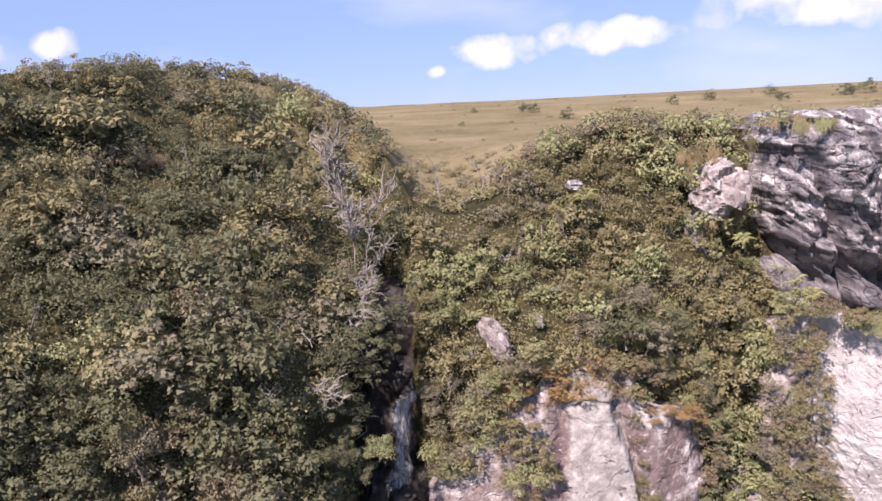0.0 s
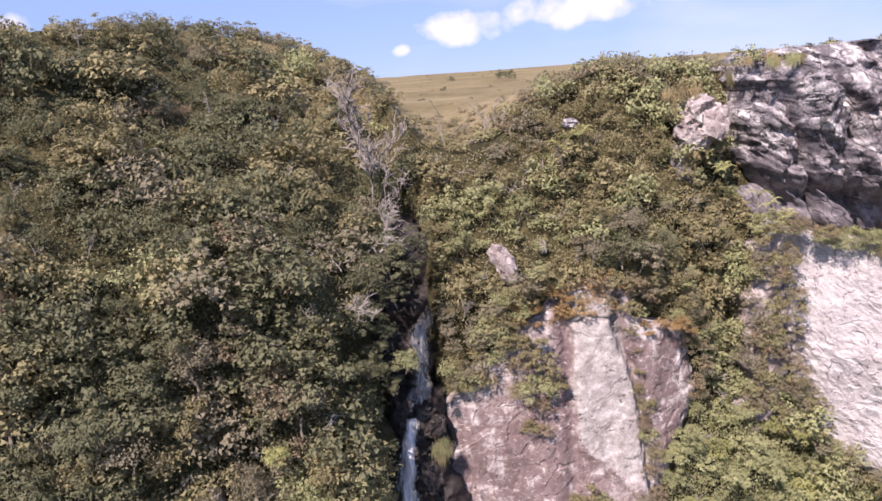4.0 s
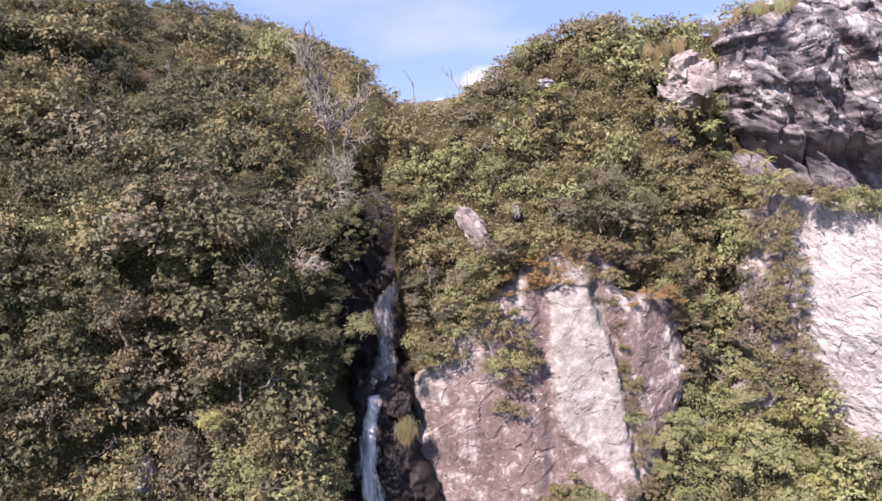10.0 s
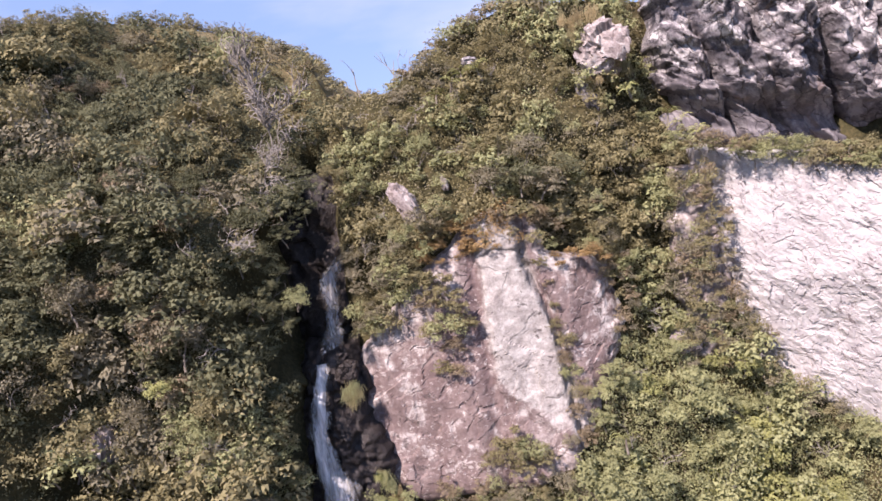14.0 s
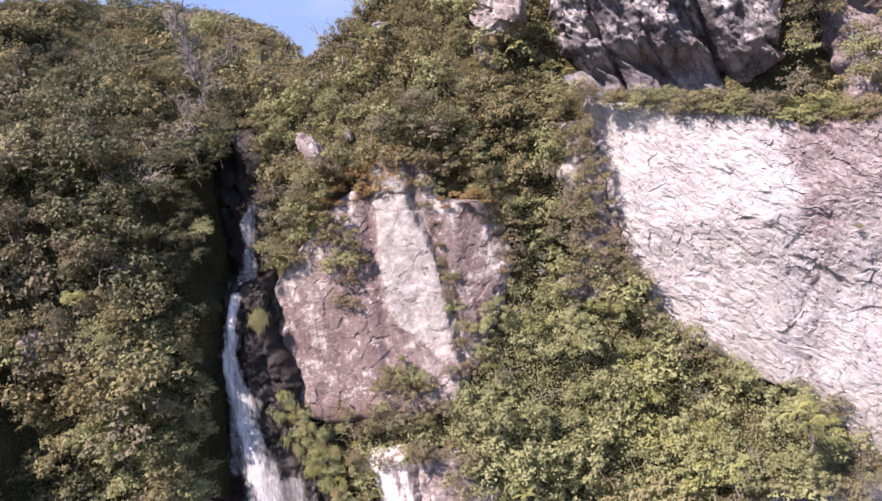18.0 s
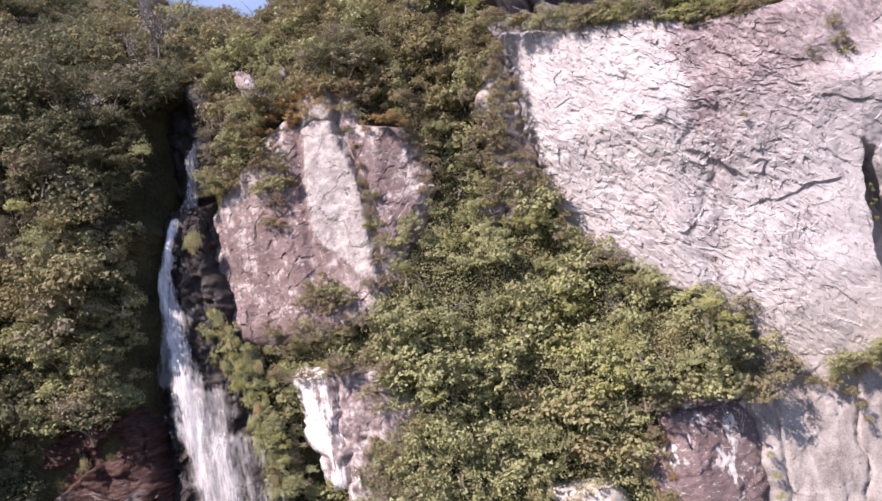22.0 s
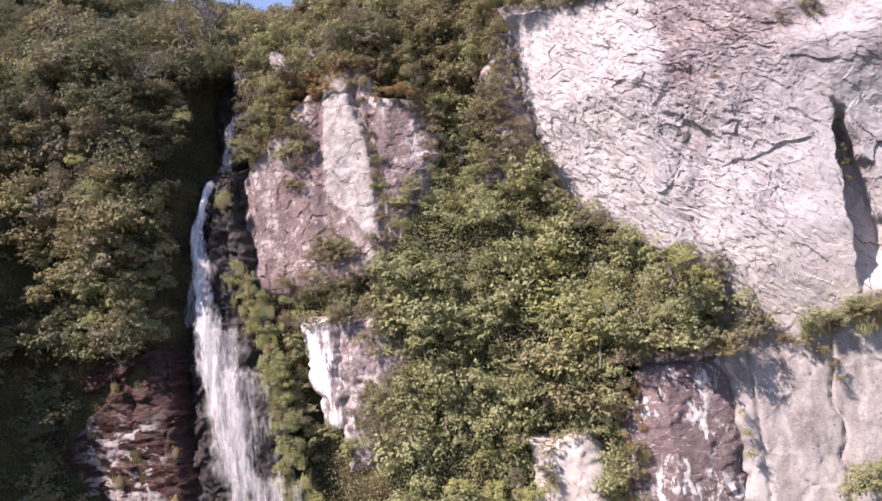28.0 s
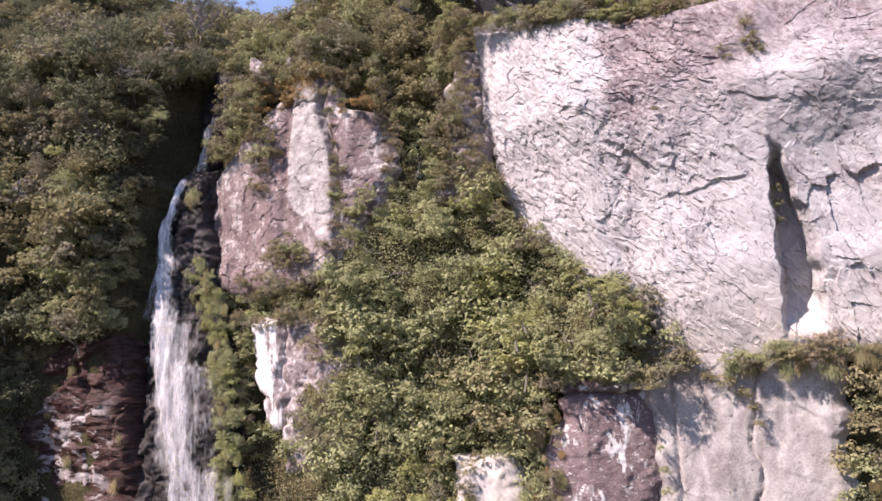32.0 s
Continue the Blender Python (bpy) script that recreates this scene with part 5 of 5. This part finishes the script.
# sunlit trees standing out from the flank of the spur
for x, y, z, s, key in ((-12.6, 40.2, 30.6, 1.7, "green"), (-11.0, 40.8, 28.2, 1.5, "green"), (-13.8, 39.9, 27.0, 1.8, "olive"), (-10.7, 41.4, 33.0, 1.3, "olive"), (-12.0, 40.3, 24.6, 1.6, "green"), (-9.9, 42.0, 26.2, 1.3, "green"),
                        (-14.2, 40.2, 34.6, 1.0, "lime"), (-16.4, 39.8, 29.4, 1.8, "olive"), (-19.4, 39.6, 25.8, 1.7, "olive"), (-15.6, 39.8, 23.4, 1.6, "green"), (-21.6, 39.6, 30.8, 1.8, "olive")):
    bush(x, y, z, s, key, 1.0, "leafy sunlit tree on the flank of the spur", "tree")


# shrubs on the rib beside the falls
for i in range(26):
    z = rng.uniform(-4, 21)
    bush(np.interp(z, (-4, 8, 15, 21), (5.0, 4.0, 2.8, 0.2)) + rng.normal() * 0.7, 48.0 - 0.07 * (22 - z), z, rng.uniform(0.6, 1.1), ("green", "green", "lime")[i % 3], 1.0, "leafy shrub on the rib beside the waterfall")


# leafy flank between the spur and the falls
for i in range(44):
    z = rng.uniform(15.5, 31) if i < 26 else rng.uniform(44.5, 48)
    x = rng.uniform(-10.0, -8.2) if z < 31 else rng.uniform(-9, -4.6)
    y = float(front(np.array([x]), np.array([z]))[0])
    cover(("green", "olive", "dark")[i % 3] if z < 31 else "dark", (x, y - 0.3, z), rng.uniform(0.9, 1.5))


# ragged fringe of scrub along the edges of the bare rock
def fringe(count, z0, z1, edge, y, size, keys, spread=0.6):
    for i in range(count):
        z = rng.uniform(z0, z1)
        joined(keys[i % len(keys)], (edge(z) + rng.normal() * spread, y + rng.normal() * 0.2, z), size * rng.uniform(0.5, 1.3), int(rng.integers(len(SHAPES))), rng.uniform(0.8, 1.4), rng.uniform(0, 6))


fringe(44, 25, 44, lambda z: np.interp(z, *CLIFF_EDGE) - 1.2, 52.6, 0.7, ("grey", "olive", "brown", "olive"), 1.1)
fringe(50, 26, 43, lambda z: rng.uniform(23.8, 27.6), 53.2, 0.85, ("olive", "green", "grey", "olive"), 0.5)
fringe(30, 26, 43, lambda z: rng.uniform(24.6, 29.0), 53.2, 0.6, ("grey", "olive", "brown", "grey"), 0.3)
for z0, z1, y in ((11, 14, 51.0), (14, 18, 50.9), (18, 22, 51.4), (22, 26, 52.6)):
    fringe(16, z0, z1, lambda z: np.interp(z, *CLIFF_EDGE) + 0.2, y, 0.9, ("olive", "green", "grey", "green"), 0.9)
fringe(40, 21, 38, lambda z: np.interp(z, (18, 20.5, 23, 28, 33, 36.5, 38), (9, 13, 15.5, 17.8, 19.2, 19.2, 16.4)) + 0.6, 52.4, 0.65, ("olive", "grey", "green", "brown"), 0.7)
fringe(60, 34, 43, lambda z: np.interp(z, (34, 37, 40, 43), (0.2, 1.6, 3.6, 6.5)) + rng.uniform(-2.0, 0.4), 50.2, 0.85, ("olive", "green", "grey"), 0.6)
fringe(26, 18.0, 20.5, lambda z: rng.uniform(1.0, 14.0), 49.4, 0.65, ("olive", "brown", "grey", "green"))
fringe(26, 39.2, 42.5, lambda z: rng.uniform(8.0, 14.0), 50.9, 0.75, ("rust", "olive", "rust", "brown"))
fringe(22, 37.5, 42, lambda z: rng.uniform(13.0, 20.0), 51.6, 0.7, ("olive", "brown", "green", "grey"))
fringe(30, 15.2, 17.4, lambda z: rng.uniform(4.0, 15.0), 48.0, 0.7, ("olive", "grey", "brown"))
fringe(34, 2, 16, lambda z: rng.choice((13.0, 13.8, 14.6, 15.2)), 48.2, 0.85, ("olive", "green", "grey"))
fringe(34, 3, 15, lambda z: 4.4, 48.3, 0.6, ("olive", "green", "brown"), 0.6)
fringe(30, -6, 4, lambda z: rng.choice((25.6, 32.6, 29.0)), 49.0, 0.9, ("olive", "green", "grey"), 0.8)
fringe(26, -6, 9.5, lambda z: 35.2, 49.7, 0.6, ("olive", "brown", "grey"), 0.7)
fringe(30, 9.2, 11, lambda z: rng.uniform(35.5, 45), 49.2, 0.8, ("olive", "grey", "green"))


for z0, z1, yy in ((-6, 4, 46.0), (4, 12, 46.8), (12, 22, 47.8)):
    fringe(30, z0, z1, lambda z: np.interp(z, (-4, 8, 15, 20, 23), (4.4, 3.4, 1.8, -0.4, -2.2)), yy, 0.6, ("green", "lime", "green"), 0.8)
fringe(50, 3.5, 9, lambda z: rng.uniform(10.5, 18), 48.8, 0.9, ("olive", "green", "grey"))
# far-left foot: the dark leaves put its deep shade into the colour
fringe(30, -6, 14, lambda z: rng.uniform(-30, -19), 40.2, 1.1, ("dark", "olive"))


for i in range(44):
    x = rng.uniform(7, 26)
    z = float(rim_height(x))
    joined(("olive", "green", "grey")[i % 3], (x, float(front(np.array([x]), np.array([z]))[0]) + rng.uniform(0.4, 2.2), z + rng.uniform(-0.4, 0.5)), rng.uniform(0.6, 1.3), int(rng.integers(len(SHAPES))), rng.uniform(0.8, 1.3), rng.uniform(0, 6))


# ---- rim, saddle and plateau ----
for i in range(150):
    x = rng.uniform(-12, 45)
    y = float(front(np.array([x]), rim_height(np.array([x])))[0]) + rng.uniform(1.2, 13) if x < 24 else rng.uniform(55.5, 66)
    z = float(plateau(np.array([x]), np.array([y]))[0])
    if x > 24 and y < 60:
        z = max(z, 58.0)
    joined(("olive", "grey", "olive", "green", "brown")[i % 5], (x, y, z + 0.35), rng.uniform(0.7, 1.5), int(rng.integers(len(SHAPES))), rng.uniform(0.6, 1.0), rng.uniform(0, 6))
for i in range(130):
    x = rng.uniform(-50, -5)
    y = float(front(np.array([x]), rim_height(np.array([x])))[0]) + rng.uniform(0.8, 9)
    z = float(plateau(np.array([x]), np.array([y]))[0])
    joined(("olive", "dark", "olive", "grey", "grey")[i % 5], (x, y, z + 0.3), rng.uniform(0.8, 1.5), int(rng.integers(len(SHAPES))), rng.uniform(0.7, 1.0), rng.uniform(0, 6))
for i in range(90):
    x, y = rng.normal() * 4.5 + 1, rng.uniform(61, 84)
    z = float(plateau(np.array([x]), np.array([y]))[0])
    joined(("grey", "olive", "brown", "olive", "grey")[i % 5], (x, y, z + 0.1), rng.uniform(0.4, 0.85), int(rng.integers(len(SHAPES))), rng.uniform(0.6, 0.9), rng.uniform(0, 6))
for x, y, s in ((28.5, 163, 2.3), (22.7, 191, 2.4), (24.5, 188, 2.0), (44, 172, 1.5), (10, 200, 1.3), (5, 150, 1.0), (60, 190, 2.2), (75, 205, 2.6), (88, 190, 2.4), (96, 215, 3.0), (110, 200, 3.2), (118, 205, 3.4), (52, 150, 1.6), (36, 140, 1.4)):
    z = float(plateau(np.array([x]), np.array([y]))[0])
    plant("tree", "dark", (x, y, z + 0.3 * s), 0.8 * s, int(rng.integers(len(SHAPES))), 1.0, 0.0, (0, 0), "lone trees on the grassland", "dark lone tree on the dry grassland")
for i in range(150):
    x, y = rng.uniform(-30, 150), rng.uniform(80, 285)
    z = float(plateau(np.array([x]), np.array([y]))[0])
    joined(("grey", "olive", "brown")[i % 3], (x, y, z + 0.1), rng.uniform(0.25, 0.8), int(rng.integers(len(SHAPES))), 0.6, rng.uniform(0, 6))

for key, bits in JOINED.items():
    if bits:
        n, vs, qs = 0, [], []
        for v, q, tone in bits:
            vs.append(v)
            qs.append(q + n)
            n += len(v)
        tagged(new("forest_cover", leafy_mesh("forest_cover", np.concatenate(vs), np.concatenate(qs), np.concatenate([b[2] for b in bits]), LEAVES[key])), WORDS[key] + " forest cover on the mountainside", "forest", kind="stuff")


# ---- dead wood ----
def dead_tree(at, height, seed, label, spread=0.9, twigs=4, levels=3, tilt=(0, 0, 0), radius=0.012, crook=0.24):
    r = np.random.default_rng(seed)
    ob = new("dead_tree", wood_mesh("dead_tree", *branches(r, spread, 1.0, twigs, radius, levels, crook, 0.0), DEADWOOD))
    ob.matrix_world = pose(*at, *tilt) @ Matrix.Scale(height, 4)
    return tagged(ob, label, "dead tree")


dead_tree((-6.6, 53.4, 49.6), 6.0, 1, "bleached dead tree with many bare branches", 0.6, 7, 3, (8, 0, 0), 0.008)
dead_tree((-6.0, 51.6, 48.2), 3.4, 2, "bleached dead tree leaning over the gully", 0.7, 5, 3, (10, 30, 0), 0.008)
dead_tree((-9.0, 46.0, 43.2), 3.2, 3, "grey dead tree with spreading bare branches", 0.9, 4, 3, (30, 50, 0))
dead_tree((-7.2, 49.2, 46.2), 3.4, 4, "grey dead tree with spreading bare branches", 0.9, 5, 3, (20, 50, 0), 0.008)
dead_tree((0.0, 63.3, 52.6), 3.6, 5, "lone dead snag standing on the saddle", 0.7, 1, 2, (0, -4, 0), 0.03, 0.12)
dead_tree((1.6, 60.6, 52.9), 4.2, 6, "bleached fallen tree across the saddle", 0.6, 2, 2, (0, 52, 10), 0.02)
dead_tree((3.0, 60.4, 52.6), 3.6, 7, "bleached fallen tree across the saddle", 0.6, 2, 2, (0, 28, 0), 0.018)
dead_tree((5.0, 60.2, 53.2), 3.0, 8, "bleached fallen tree across the saddle", 0.6, 3, 2, (0, 12, 0), 0.018)
GREY_TWIGS = [wood_mesh("dead_shrub", *branches(rng, 1.0, 1.0, 4, 0.013, 2, 0.3, -0.3, 4), DEADWOOD) for i in range(5)]
for i in range(150):
    x = rng.uniform(-34, -5) if i < 85 else rng.uniform(0, 40)
    z = rng.uniform(26, 64) if i < 85 else rng.uniform(12, 56)
    if z > float(rim_height(x)) - 0.5 or bool(bare(np.array([x]), np.array([z]))[0]):
        continue
    y = float(front(np.array([x]), np.array([z]))[0])
    ob = new("dead_shrub", GREY_TWIGS[i % 5])
    ob.matrix_world = pose(x, y - 0.9, z, rng.uniform(10, 45), rng.uniform(-40, 40), rng.uniform(0, 360)) @ Matrix.Scale(rng.uniform(1.2, 2.4), 4)
    tagged(ob, "bare grey twigs of a dead shrub among crowns", "dead shrub", "dead shrubs among the trees")


# ---- tree ferns ----
def frond_mesh(r):
    verts, faces = [], []
    for k in range(11):
        a = 2 * math.pi * k / 11 + r.uniform(-0.2, 0.2)
        reach, lift = r.uniform(0.85, 1.1), r.uniform(0.25, 0.5)
        for s in range(16):
            t0 = s / 16
            rad, h = reach * t0, lift * math.sin(t0 * 2.4) - 0.25 * t0 * t0
            w = 0.2 * math.sin(math.pi * min(1, t0 + 0.08)) + 0.01
            c, q = math.cos(a), math.sin(a)
            for side in (-1, 1):
                n = len(verts)
                verts += [(c * rad, q * rad, h), (c * (rad + 0.055), q * (rad + 0.055), h), (c * (rad + 0.1) - side * q * w, q * (rad + 0.1) + side * c * w, h - 0.06)]
                faces.append((n, n + 1, n + 2))
    return np.array(verts), np.array(faces)


FERN = array_mesh("fronds", *frond_mesh(np.random.default_rng(4)), LIMELEAF)
STUMP = wood_mesh("stem", *tube(((0, 0, -0.9), (0.03, 0, -0.4), (0, 0, 0.02)), (0.09, 0.07, 0.06), 6), BARK)
for x, y, z, s in ((10.9, 54.9, 53.4, 1.3), (9.6, 54.8, 53.2, 1.2), (8.8, 54.4, 52.6, 1.0), (7.4, 53.8, 51.8, 0.9), (5.6, 52.8, 50.6, 0.9), (22.6, 54.4, 49.6, 1.0), (25.4, 54.0, 47.2, 1.2), (26.2, 53.6, 46.4, 1.1), (27.4, 53.2, 45.4, 1.0),
                   (32.4, 51.6, 43.8, 0.9), (41.8, 48.6, 41.0, 0.9), (44.5, 48.6, 40.8, 1.1), (40.4, 45.6, 17.2, 1.5), (41.0, 46.0, 16.0, 1.4), (39.6, 45.4, 18.2, 1.3), (35.2, 44.6, 14.8, 1.2), (34.6, 44.8, 13.4, 1.1), (17.6, 47.6, 23.4, 1.3), (18.6, 47.0, 12.6, 1.3)):
    base = tagged(new("tree_fern"), "bright yellow-green tree fern on the slope", "tree fern", "tree ferns")
    base.matrix_world = pose(x, y, z, rng.uniform(5, 30), 0, rng.uniform(0, 360)) @ Matrix.Scale(s, 4)
    new("fronds", FERN).parent = base
    new("stem", STUMP).parent = base


# ---- grass ----
def tuft_mesh(r, blades, hang):
    """A shaggy clump of drooping blades."""
    verts, faces = [], []
    for k in range(blades):
        a, lean, w = r.uniform(0, 2 * math.pi), r.uniform(0.2, 0.8), r.uniform(0.014, 0.032)
        x0, y0, z0 = r.normal() * 0.28, r.normal() * 0.12, r.normal() * 0.34
        c, q = math.cos(a) * lean, -abs(math.sin(a)) * lean
        L = r.uniform(0.35, 0.8)
        n = len(verts)
        mid, tip = (x0 + c * L * 0.5, y0 + q * L * 0.5, z0 + L * 0.28), (x0 + c * L, y0 + q * L, z0 + L * 0.1 - hang * L)
        verts += [(x0 - w, y0, z0), (x0 + w, y0, z0), (mid[0] + w, mid[1], mid[2]), (mid[0] - w, mid[1], mid[2]), (tip[0] + w * 0.3, tip[1], tip[2]), (tip[0] - w * 0.3, tip[1], tip[2])]
        faces += [(n, n + 1, n + 2, n + 3), (n + 3, n + 2, n + 4, n + 5)]
    return np.array(verts), np.array(faces)


gr = np.random.default_rng(12)


def rust_bush(at, s):
    plant("shrub", "rust", at, s, int(gr.integers(len(SHAPES))), 0.8, float(gr.uniform(0, 360)), (0, 0), "rusty scrub on the buttress", "low rusty-brown scrub on the rock top")


TUFTS = {m.name: [array_mesh("grass_tuft", *tuft_mesh(gr, 130, 0.8), m) for i in range(3)] for m in (STRAW, OLIVE, RUST, GREEN, LIMELEAF)}


def tuft(x, y, z, s, mat, label):
    ob = new("grass_tuft", TUFTS[mat.name][int(gr.integers(3))])
    ob.matrix_world = pose(x, y, z, 0, 0, gr.uniform(-40, 40)) @ Matrix.Scale(s, 4)
    tagged(ob, label, "grass", "grass tufts on the rock")


for i in range(130):
    z = gr.uniform(-4, 23)
    x = np.interp(z, (-4, 8, 15, 20, 23), (4.2, 3.2, 1.6, -0.6, -2.4)) + gr.normal() * 1.0
    tuft(x, 48.3 - 0.09 * (22 - z) + gr.normal() * 0.3, z, gr.uniform(0.45, 0.85), (LIMELEAF, GREEN, OLIVE, GREEN, LIMELEAF, GREEN, STRAW)[i % 7], "hanging grass on the rib beside the waterfall")
for i in range(9):
    tuft(-3.1 + gr.normal() * 0.3, 48.6, 30.0 + gr.normal() * 0.5, 0.75, (OLIVE, GREEN)[i % 2], "hanging grass tuft beside the upper fall")
for i in range(46):
    low = i >= 36
    joined_spot = (gr.uniform(14.2, 18.5) if low else gr.uniform(4.2, 9.2), 51.1 + gr.normal() * 0.2, gr.uniform(36.6, 38.0) if low else gr.uniform(38.6, 41.8))
    rust_bush(joined_spot, gr.uniform(0.4, 0.8))
for i in range(26):
    tuft(gr.uniform(33.4, 36.4), 50.0, gr.uniform(-3, 8.4), gr.uniform(0.4, 0.7), (RUST, STRAW, OLIVE)[i % 3], "rusty grass beside the dark slab")
for i in range(12):
    tuft(gr.uniform(-19, -4), 41.6 + gr.normal() * 0.2, gr.uniform(-2, 12), gr.uniform(0.5, 0.9), (STRAW, OLIVE)[i % 2], "grass tuft on the wet red rock")
for i in range(22):
    tuft(gr.uniform(18, 24), 56.3 + gr.normal() * 0.4, gr.uniform(50, 57), gr.uniform(0.5, 0.9), (OLIVE, STRAW, OLIVE)[i % 3], "dry grass between the boulders")
for i in range(44):
    tuft(gr.uniform(25, 45), gr.uniform(53, 56), 58.0 + gr.normal() * 0.2, gr.uniform(0.5, 0.8), (OLIVE, STRAW, GREEN)[i % 3], "dry grass on top of the crag")
for i in range(24):
    tuft(gr.uniform(49.5, 60), 51.2 + gr.normal() * 0.25, 10.8 + gr.normal() * 0.35, gr.uniform(0.5, 0.9), (OLIVE, STRAW, GREEN)[i % 3], "dry grass on the ledge at the cliff's foot")
